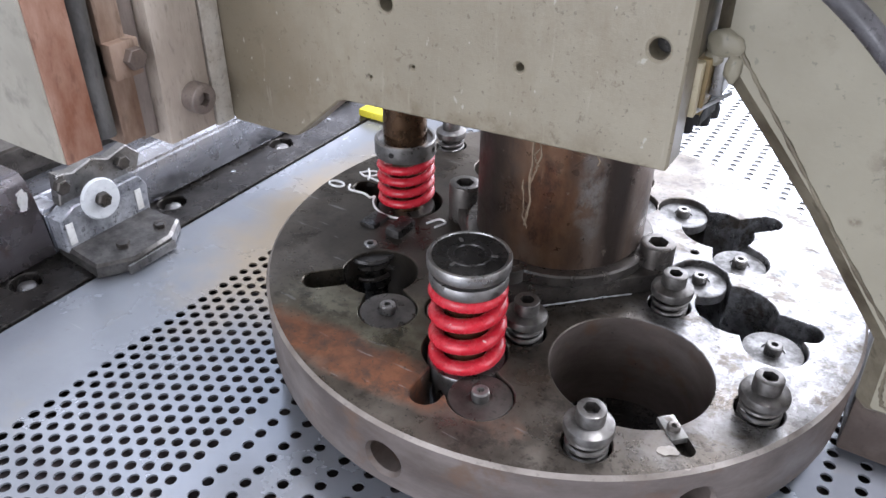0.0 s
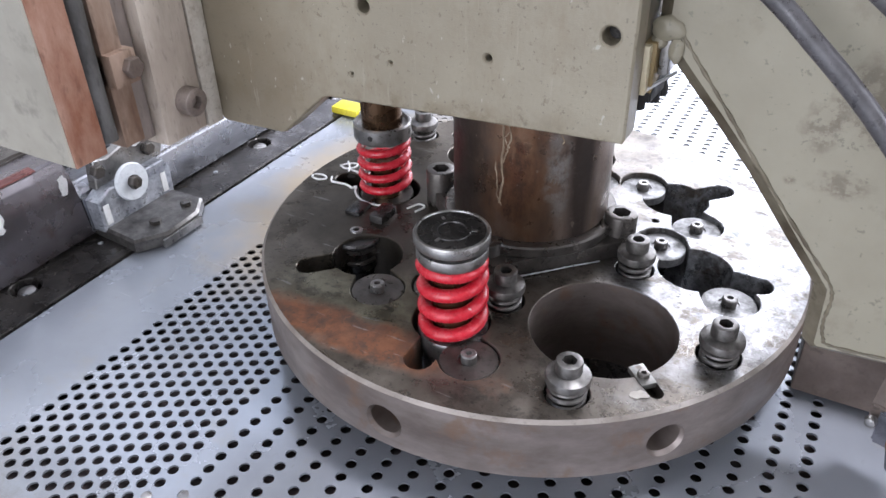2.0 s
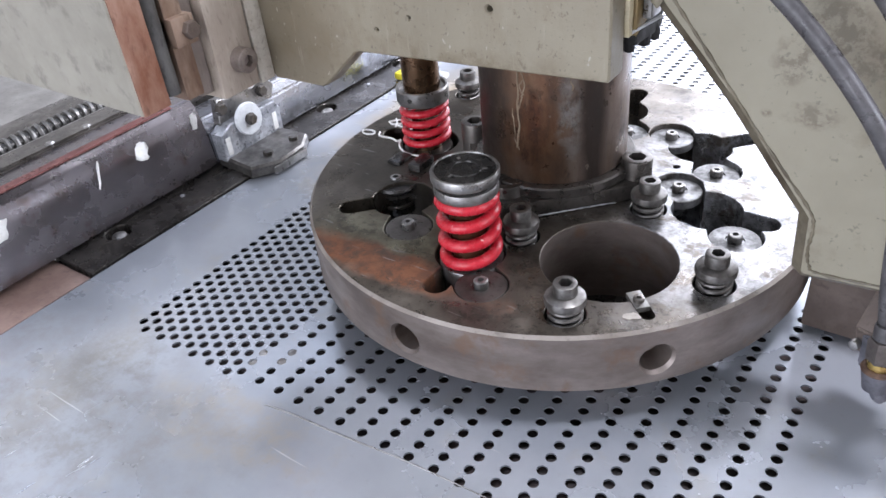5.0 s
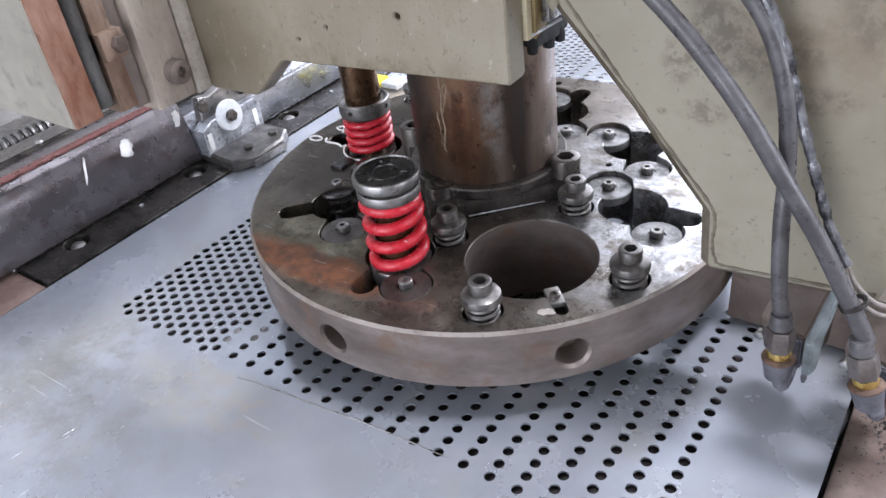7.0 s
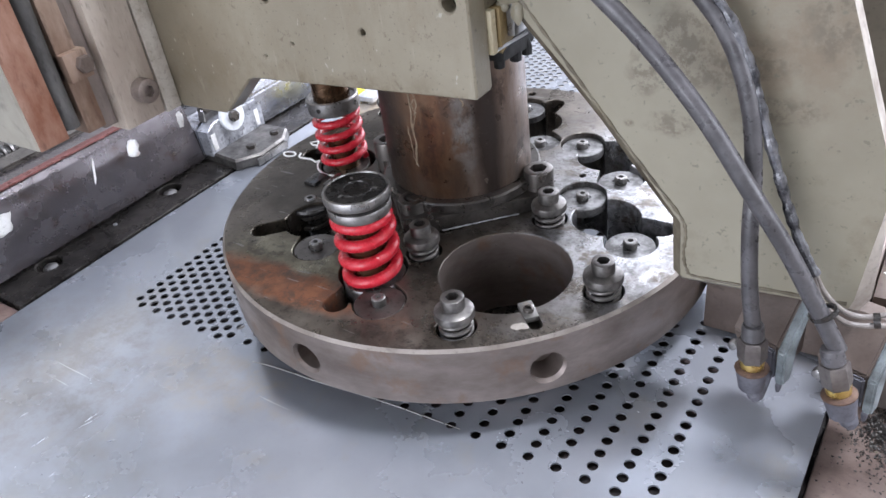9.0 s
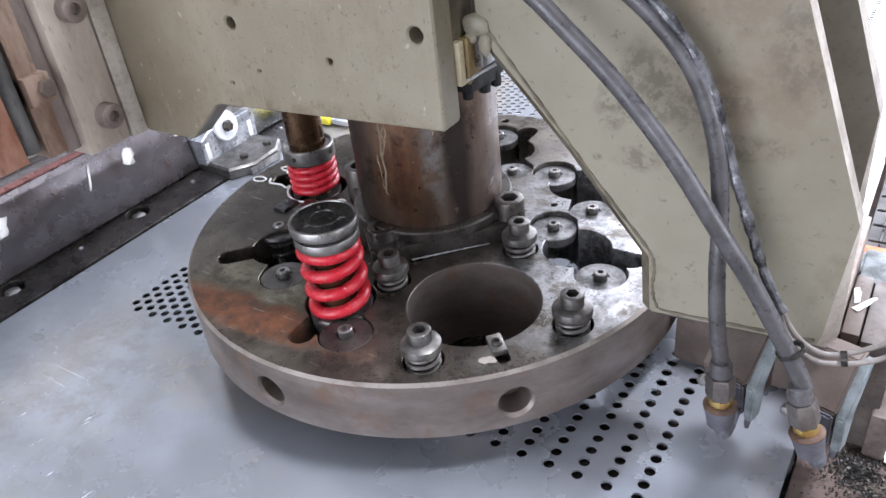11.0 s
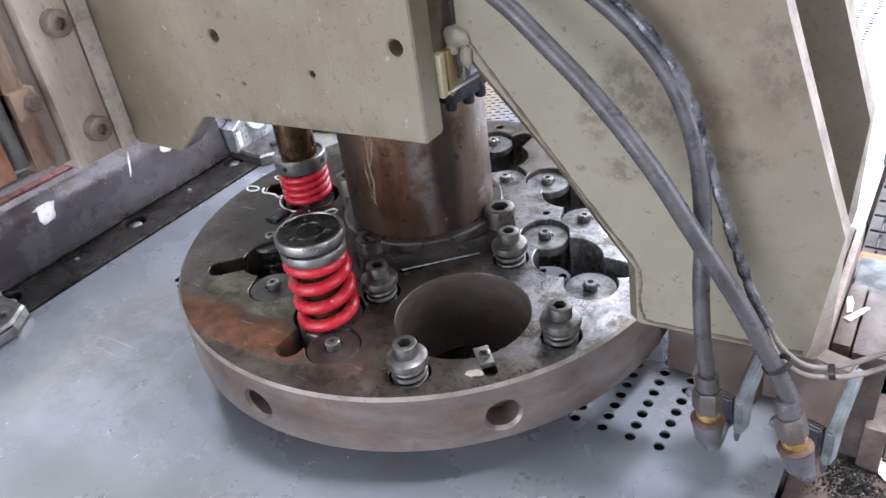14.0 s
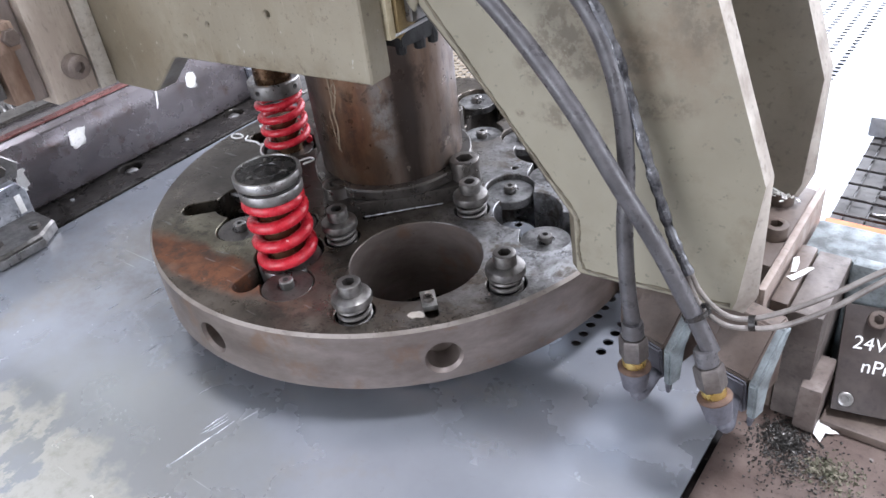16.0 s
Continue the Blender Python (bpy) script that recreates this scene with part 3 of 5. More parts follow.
def sheet_mesh():
    """A thin plate with round holes, cell by cell, in columns half a pitch apart."""
    verts, faces = [], []
    hole_r, thick, n = 0.0046, 0.002, 14
    x_lo, x_hi, y_lo, y_hi = -0.4275, 0.368, -1.25, 1.7
    rows = 132

    def quad(*p):
        k = len(verts)
        verts.extend(p)
        faces.append(tuple(range(k, k + len(p))))

    def plain(x0, x1, y0, y1):
        if x1 - x0 > 1e-5 and y1 - y0 > 1e-5:
            quad((x0, y0, 0), (x1, y0, 0), (x1, y1, 0), (x0, y1, 0))

    def pierced(cx, cy, wx, wy):
        k = len(verts)
        for i in range(n):
            a = 2 * math.pi * (i + 0.5) / n
            c, s = math.cos(a), math.sin(a)
            f = min(wx / abs(c), wy / abs(s))
            verts.append((cx + hole_r * c, cy + hole_r * s, 0))
            verts.append((cx + hole_r * c, cy + hole_r * s, -thick))
            verts.append((cx + f * c, cy + f * s, 0))
        corner = len(verts)
        verts.extend([(cx + wx, cy + wy, 0), (cx - wx, cy + wy, 0), (cx - wx, cy - wy, 0), (cx + wx, cy - wy, 0)])
        for i in range(n):
            j = (i + 1) % n
            a, b = verts[k + 3 * i + 2], verts[k + 3 * j + 2]
            ring = [k + 3 * i, k + 3 * i + 2]
            same = abs(a[0] - b[0]) < 1e-7 or abs(a[1] - b[1]) < 1e-7
            if not same:
                mx, my = (a[0] + b[0]) / 2 - cx, (a[1] + b[1]) / 2 - cy
                ring.append(corner + (0 if mx > 0 and my > 0 else 1 if mx < 0 < my else 2 if mx < 0 else 3))
            faces.append(tuple(ring + [k + 3 * j + 2, k + 3 * j]))
            faces.append((k + 3 * i, k + 3 * j, k + 3 * j + 1, k + 3 * i + 1))

    half = COL / 4
    edge = X_FIRST - half
    plain(x_lo, edge, y_lo, y_hi)
    for c in range(49):
        x = X_FIRST + c * COL / 2
        second = c % 2 == 1
        y = Y_FIRST - (PITCH / 2 if second else 0)
        if second and c > 13:
            plain(x - half, x + half, y_lo, y_hi)
            continue
        plain(x - half, x + half, y_lo, y - PITCH / 2)
        for r in range(rows):
            if second and c == 13 and r < 27:
                plain(x - half, x + half, y + (r - 0.5) * PITCH, y + (r + 0.5) * PITCH)
            else:
                pierced(x, y + r * PITCH, half, PITCH / 2)
        plain(x - half, x + half, y + (rows - 0.5) * PITCH, y_hi)
    plain(X_FIRST + 48.5 * COL / 2, x_hi, y_lo, y_hi)
    for x, d in ((x_lo, -1), (x_hi, 1)):
        quad((x, y_lo, 0), (x, y_hi, 0), (x, y_hi, -thick), (x, y_lo, -thick))
    for y in (y_lo, y_hi):
        quad((x_lo, y, 0), (x_hi, y, 0), (x_hi, y, -thick), (x_lo, y, -thick))
    quad((x_lo, y_lo, -0.0155), (x_lo, y_hi, -0.0155), (x_lo + 0.05, y_hi, -0.0155), (x_lo + 0.05, y_lo, -0.0155))
    me = bpy.data.meshes.new("perforated_sheet")
    me.from_pydata(verts, [], faces)
    me.update()
    me.materials.append(SHEET)
    return me


sheet = thing("metal_sheet", "grey galvanised metal sheet, partly perforated, held by clamps", "metal sheet", (0, 0, SHEET_Z))
plate_ob = new("plate", sheet_mesh())
plate_ob.parent = sheet
rs = random.Random(5)
for dx, dy in ((0.155, 0.024), (0.168, 0.031), (0.143, 0.031), (0.156, 0.038), (0.168, 0.045), (0.18, 0.038), (0.143, 0.017), (0.18, 0.052)):
    cx = X_FIRST + round(dx / COL * 2) * COL / 2
    cy = Y_FIRST + round(dy / PITCH) * PITCH - (PITCH / 2 if round(dx / COL * 2) % 2 else 0)
    part("slug", lathe([(0, -0.0004), (0.0047, -0.0012), (0.0047, -0.0022), (0, -0.0022)], 14, None, Matrix.Translation((cx, cy, 0)) @ pose(0, 0, 0, rs.uniform(-14, 14), rs.uniform(-14, 14))), STEEL_GREY, sheet, "punched slug left in its hole")

crease = [(-0.112, -0.328, 0.0002), (-0.08, -0.3235, 0.0002), (-0.03, -0.32, 0.0002), (0.035, -0.3135, 0.0002), (0.116, -0.3095, 0.0002)]
part("crease", tube(smooth_line(crease, 8), lambda u: 0.0003 + 0.0005 * math.sin(math.pi * u) ** 0.5, 6), STEEL_GREY, sheet, "thin bent crease line")
rs = random.Random(8)
for x0, y0, x1, y1, w in ((0.013, -0.602, 0.025, -0.535, 0.0005), (0.008, -0.556, 0.012, -0.532, 0.0004), (0.011, -0.56, 0.016, -0.533, 0.0003), (0.014, -0.558, 0.019, -0.536, 0.0004), (0.03, -0.532, 0.034, -0.515, 0.0004), (-0.03, -0.53, -0.025, -0.515, 0.0003), (0.05, -0.64, 0.058, -0.62, 0.0004), (-0.06, -0.52, -0.053, -0.509, 0.0003), (0.16, -0.7, 0.2, -0.66, 0.0004), (-0.2, -0.47, -0.19, -0.44, 0.0003), (-0.266, -0.4855, -0.264, -0.4765, 0.0005), (-0.219, -0.5015, -0.217, -0.4865, 0.0005), (-0.2, -0.4585, -0.198, -0.4445, 0.0006), (-0.159, -0.4645, -0.154, -0.4585, 0.0006), (-0.124, -0.5245, -0.121, -0.5055, 0.0005), (-0.173, -0.5155, -0.172, -0.5075, 0.0004)):
    line = [(x0 + (x1 - x0) * k / 4 + rs.uniform(-0.0004, 0.0004), y0 + (y1 - y0) * k / 4, 0.0001) for k in range(5)]
    part("scratch", tube(line, lambda u, w=w: w * (0.25 + math.sin(math.pi * u)), 6), STEEL_BRIGHT, sheet, "bright fresh scratch")
# ---- carriage beam with clamps (moves with the sheet) ----
beam = thing("carriage_beam", "dark polished steel carriage beam with white paint marks", "carriage beam", (0.008, 0, -0.09))


def run_along_y(profile, y0, y1):
    bm = bmesh.new()
    a = [bm.verts.new((x, y0, z)) for x, z in profile]
    b = [bm.verts.new((x, y1, z)) for x, z in profile]
    for i in range(len(a)):
        j = (i + 1) % len(a)
        bm.faces.new((a[i], a[j], b[j], b[i]))
    bm.faces.new(a[::-1]), bm.faces.new(b)
    bmesh.ops.recalc_face_normals(bm, faces=bm.faces)
    bmesh.ops.bevel(bm, geom=[e for e in bm.edges if abs(e.verts[0].co.y - e.verts[1].co.y) > 0.1], offset=0.003, segments=2, affect="EDGES")
    return bm


part("main_face", run_along_y([(-0.497, 0.003), (-0.5035, 0.06), (-0.509, 0.082), (-0.514, 0.09), (-0.522, 0.095), (-0.575, 0.095), (-0.575, 0.003)], -1.3, -0.046), BEAM, beam)
# far face: same steel, its bluish reflection put into the base colour
part("lower_face", run_along_y([(-0.497, 0.003), (-0.5, 0.052), (-0.515, 0.064), (-0.56, 0.064), (-0.56, 0.003)], -0.045, 1.5), mottled("reflecting_beam_foot", (0.26, 0.265, 0.285), (0.48, 0.49, 0.53), 0.25, 0.9, 16, 160, 0.25, stretch=(1, 0.35, 1)), beam, "polished far face coloured with its bluish reflection")
part("red_lip", run_along_y([(-0.5185, 0.0945), (-0.5195, 0.0965), (-0.53, 0.0975), (-0.53, 0.0945)], -1.3, -0.075), mottled("faded_red_lip", (0.1, 0.035, 0.032), (0.22, 0.09, 0.082), 0.32, 0.5, 30, 160, 0.3, stretch=(1, 0.3, 1)), beam, "faded red painted lip")
part("rear_plate", run_along_y([(-0.56, 0.068), (-0.562, 0.1), (-0.6, 0.1), (-0.6, 0.068)], -1.3, 1.5), STEEL_DARK, beam)
for y in (-0.165, -0.215, -0.4, -0.45, 0.02, 0.075):
    part("cover_bolt", lathe([(0.006, 0), (0.006, 0.005), (0.004, 0.007), (0, 0.007)], 6, None, Matrix.Translation((-0.57, y, 0.095))), STEEL_GREY, beam)


def paint_mark(y, z0, z1, w, lean):
    """A dab of marker paint lying on the sloping upper face."""
    bm = bmesh.new()
    r = random.Random(int(y * 1000))
    outline = []
    for i in range(18):
        a = 2 * math.pi * i / 18
        u = w / 2 * (abs(math.cos(a)) ** 0.6) * math.copysign(1, math.cos(a)) * r.uniform(0.55, 1.15)
        v = (abs(math.sin(a)) ** 0.6) * math.copysign(1, math.sin(a)) * r.uniform(0.85, 1.1) * (z1 - z0) / 2
        outline.append((y + u + lean * v, (z0 + z1) / 2 + v))
    vs = []
    for u, z in outline:
        x = -0.5035 - 0.25 * (z - 0.06) if z > 0.06 else -0.497 - 0.114 * (z - 0.003)
        vs.append(bm.verts.new((x + 0.0009, u, z)))
    bm.faces.new(vs)
    bmesh.ops.solidify(bm, geom=bm.faces[:], thickness=0.0006)
    part("paint_mark", bm, WHITE_PAINT, beam, "white paint dab", False)


paint_mark(-0.142, 0.057, 0.08, 0.022, 0.1)
paint_mark(-0.205, 0.052, 0.082, 0.004, 0.4)
paint_mark(-0.058, 0.062, 0.082, 0.014, 0.2)
paint_mark(-0.335, 0.052, 0.076, 0.034, 0.2)
paint_mark(-0.425, 0.03, 0.06, 0.02, 0.2)

clamp_bits = []
STREAKED = mottled("streaked_zinc", (0.22, 0.23, 0.255), (0.62, 0.64, 0.68), 0.35, 0.6, 45, 200, 0.4, 0.14)


def clamp(yc):
    """A work clamp: a bright bracket with a washer on the beam and a jaw on the sheet."""
    c = thing("sheet_clamp", "silver steel work clamp with a large white washer gripping the sheet", "clamp", (0.008, yc, SHEET_Z), "clamps on the beam")
    part("back_plate", slab_x([(-0.048, 0.012), (0.058, 0.012), (0.06, 0.046), (0.052, 0.06), (-0.03, 0.06), (-0.048, 0.05)], -0.5, -0.478), STREAKED, c)
    part("top_lug", slab_x([(-0.035, 0.058), (0.062, 0.058), (0.07, 0.076), (0.055, 0.092), (0.03, 0.086), (0.012, 0.094), (-0.012, 0.088), (-0.03, 0.092)], -0.505, -0.492), STEEL_GREY, c)
    jaw = bmesh.new()
    extrude(jaw, [[(-0.505, -0.045), (-0.488, -0.047), (-0.43, -0.052), (-0.409, -0.02), (-0.412, 0.03), (-0.432, 0.058), (-0.49, 0.058), (-0.505, 0.055)]], lambda u, v, w: (u, v, w), 0.017, 0.002, 0.003)
    part("jaw", jaw, STOCK, c, "dull scraped lower jaw")
    part("jaw_edge", box(-0.4105, -0.407, -0.03, 0.03, 0.0018, 0.012, 0.001, None), STEEL_GREY, c)
    part("washer", lathe([(0.008, 0), (0.022, 0), (0.0225, 0.002), (0.021, 0.005), (0.008, 0.005)], 32, None, turned(-0.4775, 0.0, 0.056, (1, 0, 0.12)), True), mottled("white_nylon", (0.62, 0.64, 0.66), (0.72, 0.74, 0.75), 0.5, 0.0, 60, 200, 0.1), c, "pale nylon washer")
    part("washer_bolt", lathe([(0.0085, 0), (0.0085, 0.006), (0.007, 0.0075), (0, 0.0075)], 6, None, turned(-0.473, 0.0, 0.0565, (1, 0, 0.12))), STEEL_DARK, c)
    for y, z in ((-0.03, 0.08), (0.043, 0.077)):
        part("bolt", lathe([(0.0085, 0), (0.0085, 0.007), (0.007, 0.0085), (0, 0.0085)], 6, None, turned(-0.492, y, z, (1, 0, 0))), STEEL_DARK, c)
    for x, y in ((-0.435, 0.035), (-0.437, -0.012)):
        part("jaw_bolt", lathe([(0.007, 0), (0.007, 0.005), (0.005, 0.006), (0, 0.006)], 6, None, Matrix.Translation((x, y, 0.017))), STEEL_DARK, c)
    for y in (-0.04, 0.046):
        part("paint_dab", box(-0.4779, -0.4772, y - 0.004, y + 0.004, 0.02, 0.045, 0.0002), WHITE_PAINT, c)
    clamp_bits.append(c)
    return c


def slab_x(outline, x0, x1):
    """A plate in the plane of y and z."""
    bm = bmesh.new()
    extrude(bm, [list(outline)], lambda u, v, w: (w, u, v), x1, x0, 0.0015)
    return bm


clamp(0.006)
clamp(-0.492)

screw = thing("lead_screw", "dark greasy lead screw behind the beam", "lead screw", (-0.69, 0, -0.03))
thread = [(0.014 * math.cos(k * 0.5), k * 0.0009 - 0.95, 0.014 * math.sin(k * 0.5)) for k in range(1400)]
part("thread", tube(thread, 0.0035, 6), SCREW_DARK, screw)
part("core", tube([(0, -1.0, 0), (0, 0.5, 0)], 0.0125, 16), STEEL_BLACK, screw)
part("slide", box(0.03, 0.07, -1.1, 0.9, -0.06, 0.012, 0.003), STEEL_GREY, screw)
part("slide", box(-0.09, -0.04, -1.1, 0.9, -0.06, 0.0, 0.003), STEEL_DARK, screw)
part("bed", box(-0.12, 0.09, -1.1, 0.9, -0.09, -0.06, 0.003), STEEL_BLACK, screw)

# ---- the turret disc ----
R_DISC, H_DISC, R_ST = 0.2485, 0.056, 0.155
PLUGS = {
    -90: [(0.033, -0.190), (-0.031, -0.119)],
    -135: [(-0.075, -0.147)],
    180: [],
    135: [],
    90: [(0.027, 0.116), (-0.03, 0.190)],
    45: [(0.14, 0.071), (0.073, 0.127)],
    0: [(0.118, 0.029), (0.19, -0.029)],
}
R_PLUG = 0.0225


def station_outline(deg, plugs, r=0.0315, slot_w=0.0115, slot_end=0.219):
    """The keyhole of a station with the recesses of its plugs, as one outline."""
    a0 = radians(deg)
    cx, cy = R_ST * math.cos(a0), R_ST * math.sin(a0)
    reach = slot_end - R_ST - slot_w
    out = []
    for i in range(144):
        th = 2 * math.pi * (i + 0.5) / 144
        d = Vector((math.cos(th), math.sin(th)))
        best = r
        rings = [(p[0] - cx, p[1] - cy, R_PLUG + 0.001) for p in plugs]
        rings.append((reach * math.cos(a0), reach * math.sin(a0), slot_w))
        for qx, qy, qr in rings:
            b = qx * d.x + qy * d.y
            disc = b * b - (qx * qx + qy * qy - qr * qr)
            if disc > 0 and b > 0:
                best = max(best, b + math.sqrt(disc))
        ca = math.cos(th - a0)
        if ca > 0:
            side = slot_w / max(abs(math.sin(th - a0)), 1e-6)
            if side * ca <= reach:
                best = max(best, min(side, reach / ca))
        out.append((cx + best * d.x, cy + best * d.y))
    return out


def ring(x, y, r, n=40):
    return [(x + r * math.cos(a), y + r * math.sin(a)) for a in (2 * math.pi * i / n for i in range(n))]


SCREWS = [(0.1105, -0.190), (0.1965, -0.102), (0.0275, -0.114), (0.1085, -0.0225)]
BIG = (0.1095, -0.1095, 0.0575)
turret = thing("punch_turret", "thick round dark steel tool turret with rust stains and keyhole stations", "turret", (0, 0, 0))
loops = [ring(0, 0, R_DISC, 160), ring(*BIG, 64)]
loops += [station_outline(d, p) for d, p in PLUGS.items()]
loops += [ring(x, y, 0.0165, 28) for x, y in SCREWS]
loops += [ring(0.103, 0.062, 0.0035, 12), ring(-0.185, 0.125, 0.0165, 28), ring(-0.04, 0.225, 0.005, 12)]
slot_dir, slot_side = Vector((0.7071, -0.7071)), Vector((0.7071, 0.7071))
pts = []
for i in range(24):
    a = 2 * math.pi * i / 24
    c, s = math.cos(a), math.sin(a)
    q = slot_dir * (0.227 + math.copysign(0.005, c) + 0.0058 * c) + slot_side * (0.0028 + 0.0058 * s)
    pts.append((q.x, q.y))
bm = bmesh.new()
extrude(bm, loops, lambda u, v, w: (u, v, w), 0.0, -H_DISC, (0.0026, 0.0008))
for f in bm.faces:
    c = f.calc_center_median()
    if math.hypot(c.x, c.y) > R_DISC - 0.0008 and abs(f.normal.z) < 0.5:
        f.material_index = 1
    elif math.hypot(c.x - BIG[0], c.y - BIG[1]) < 0.0585 and abs(f.normal.z) < 0.3:
        f.material_index = 1
    # chamfer: worn paler, with the edge highlight put into its colour
    elif math.hypot(c.x, c.y) > R_DISC - 0.0026 and 0.3 < f.normal.z < 0.95:
        f.material_index = 2
disc = part("disc", bm, [TURRET, RIM, mottled("worn_and_lit_rim_edge", (0.21, 0.18, 0.155), (0.32, 0.285, 0.255), 0.42, 0.5, 30, 240, 0.4), STOCK], turret)

# drilled sockets in the rim and the key's blind slot
def cut_disc(ob):
    md = disc.modifiers.new("cut", "BOOLEAN")
    md.operation, md.object, md.solver = "DIFFERENCE", ob, "EXACT"
    return ob


def key_slot():
    bm = bmesh.new()
    extrude(bm, [pts], lambda u, v, w: (u, v, w), 0.01, -0.0105)
    return cut_disc(link_mesh("slot_cutter", bm, [TURRET, RIM, RIM, STOCK]))


def rim_socket(deg, z=-0.0325, r=0.0152, depth=0.026):
    cutter = lathe([(0, -depth), (r * 0.5, -depth + 0.0006), (r * 0.88, -depth + 0.002), (r * 0.88, -0.0035), (r * 1.06, 0.0005), (r * 1.06, 0.02), (0, 0.02)], 36, None,
                   turned(R_DISC * math.cos(radians(deg)), R_DISC * math.sin(radians(deg)), z, (math.cos(radians(deg)), math.sin(radians(deg)), 0)))
    ob = link_mesh("socket_cutter", cutter, [TURRET, RIM, RIM, STEEL_GREY])
    out = Vector((math.cos(radians(deg)), math.sin(radians(deg)), 0))
    for p in ob.data.polygons:
        p.material_index = 2 if (p.center - R_DISC * out).dot(out) > -0.0034 else 1
    return cut_disc(ob)


cutters = [rim_socket(-91.8), rim_socket(-43.5), rim_socket(-141), rim_socket(6), key_slot()]
bpy.context.view_layer.update()
done = bpy.data.meshes.new_from_object(disc.evaluated_get(bpy.context.evaluated_depsgraph_get()))
disc.modifiers.clear()
disc.data = done
for ob in cutters:
    bpy.data.objects.remove(ob)
disc.data.polygons.foreach_set("use_smooth", [True] * len(disc.data.polygons))
disc.data.set_sharp_from_angle(angle=radians(30))

PLUG_STEEL = mottled("greasy_plug_steel", (0.07, 0.067, 0.064), (0.27, 0.265, 0.26), 0.42, 0.8, 45, 200, 0.4, 0.1)
for deg, plugs in PLUGS.items():
    for x, y in plugs:
        low = deg in (45, 0, 90)
        z = -0.005 if low else -0.0015
        mat = PLUG_STEEL if low else STEEL_DARK
        p = part("plug", lathe([(0, z - 0.008), (R_PLUG, z - 0.008), (R_PLUG, z - 0.0008), (R_PLUG - 0.0008, z), (0.0085, z), (0.0085, z - 0.0012), (0.006, z - 0.0012), (0, z - 0.0012)], 40, None, Matrix.Translation((x, y, 0))), mat, turret, "round tool plug set in the turret")
        part("nipple", lathe([(0.0062, z - 0.0012), (0.0062, z + 0.0055), (0.0052, z + 0.0065), (0.0026, z + 0.0065), (0.0026, z + 0.003), (0, z + 0.003)], 20, None, Matrix.Translation((x, y, 0))), STEEL_GREY, p)

# cap below the large bore
part("bore_sleeve", lathe([(0.0577, -0.0563), (0.0577, -0.0885), (0.061, -0.0885), (0.061, -0.0563)], 64, None, Matrix.Translation((BIG[0], BIG[1], 0)), True), RIM, turret, "brown inner wall of the large bore")
part("bore_floor", lathe([(0, -0.0885), (0.0575, -0.0885), (0.0575, -0.0855), (0, -0.0855)], 48, None, Matrix.Translation((BIG[0], BIG[1], 0))), STEEL_BLACK, turret, "dark bore floor")

# index key by the large bore
m45 = Matrix(((0.7071, 0.7071, 0, 0), (-0.7071, 0.7071, 0, 0), (0, 0, 1, 0), (0, 0, 0, 1)))
part("index_key", box(0.2025, 0.2235, -0.0032, 0.0088, -0.004, 0.0008, 0.0005, None, m45), mottled("pale_key", (0.22, 0.21, 0.19), (0.36, 0.35, 0.33), 0.4, 0.7, 60, 260, 0.3), turret, "small bright index key with a screw")
socket_screw("key_screw", 0.0045, 0.003, STEEL_DARK, turret, Matrix.Translation((0.1535, -0.1495, 0.0006)))

# bare chips beside the key and on the rim
def bare_chip(x, y, z, w, d, turn, seed):
    r = random.Random(seed)
    bm = bmesh.new()
    ring_ = [bm.verts.new((w * math.cos(a) * r.uniform(0.6, 1.1), d * math.sin(a) * r.uniform(0.6, 1.1), 0)) for a in (2 * math.pi * i / 16 for i in range(16))]
    bm.faces.new(ring_)
    top = bmesh.ops.extrude_face_region(bm, geom=bm.faces[:])
    bmesh.ops.translate(bm, vec=(0, 0, 0.0005), verts=[v for v in top["geom"] if isinstance(v, bmesh.types.BMVert)])
    bmesh.ops.recalc_face_normals(bm, faces=bm.faces)
    bmesh.ops.transform(bm, matrix=pose(x, y, z, 0, 0, turn), verts=bm.verts)
    part("bare_chip", bm, BARE_LIT_EDGE, turret, "pale chipped bare patch", False)


bare_chip(0.1565, -0.1695, 0.0002, 0.008, 0.0048, 35, 3)
bare_chip(0.171, -0.1765, -0.0006, 0.0022, 0.0016, 40, 5)
bare_chip(0.148, -0.143, 0.0004, 0.003, 0.002, 10, 6)

# spring-loaded stripper screws round the large bore
def helix(x, y, z0, z1, r, turns, steps=26, start=0.0):
    n = int(turns * steps)
    return [(x + r * math.cos(start + 2 * math.pi * i / steps), y + r * math.sin(start + 2 * math.pi * i / steps), z0 + (z1 - z0) * i / n) for i in range(n + 1)]


for k, (x, y) in enumerate(SCREWS + [(-0.185, 0.125)]):
    s = thing("stripper_screw", "grey steel stripper screw with a collar on a short coil spring", "spring screw", (x, y, 0), "stripper screws on the turret")
    part("collar", lathe([(0.0075, 0.0105), (0.0145, 0.0105), (0.0162, 0.012), (0.0165, 0.0155), (0.0158, 0.018), (0.011, 0.0205), (0.0075, 0.0205)], 32), STOCK, s)
    socket_screw("head", 0.0095, 0.011, STOCK, s, Matrix.Translation((0, 0, 0.0195)), "", 0.58, 0.7)
    part("spring", tube(helix(0, 0, -0.022, 0.0095, 0.0125, 5, 22, k), 0.0019, 8), STOCK, s)
    part("shank", lathe([(0, -0.05), (0.008, -0.05), (0.008, 0.02), (0, 0.014)], 20), STEEL_DARK, s)

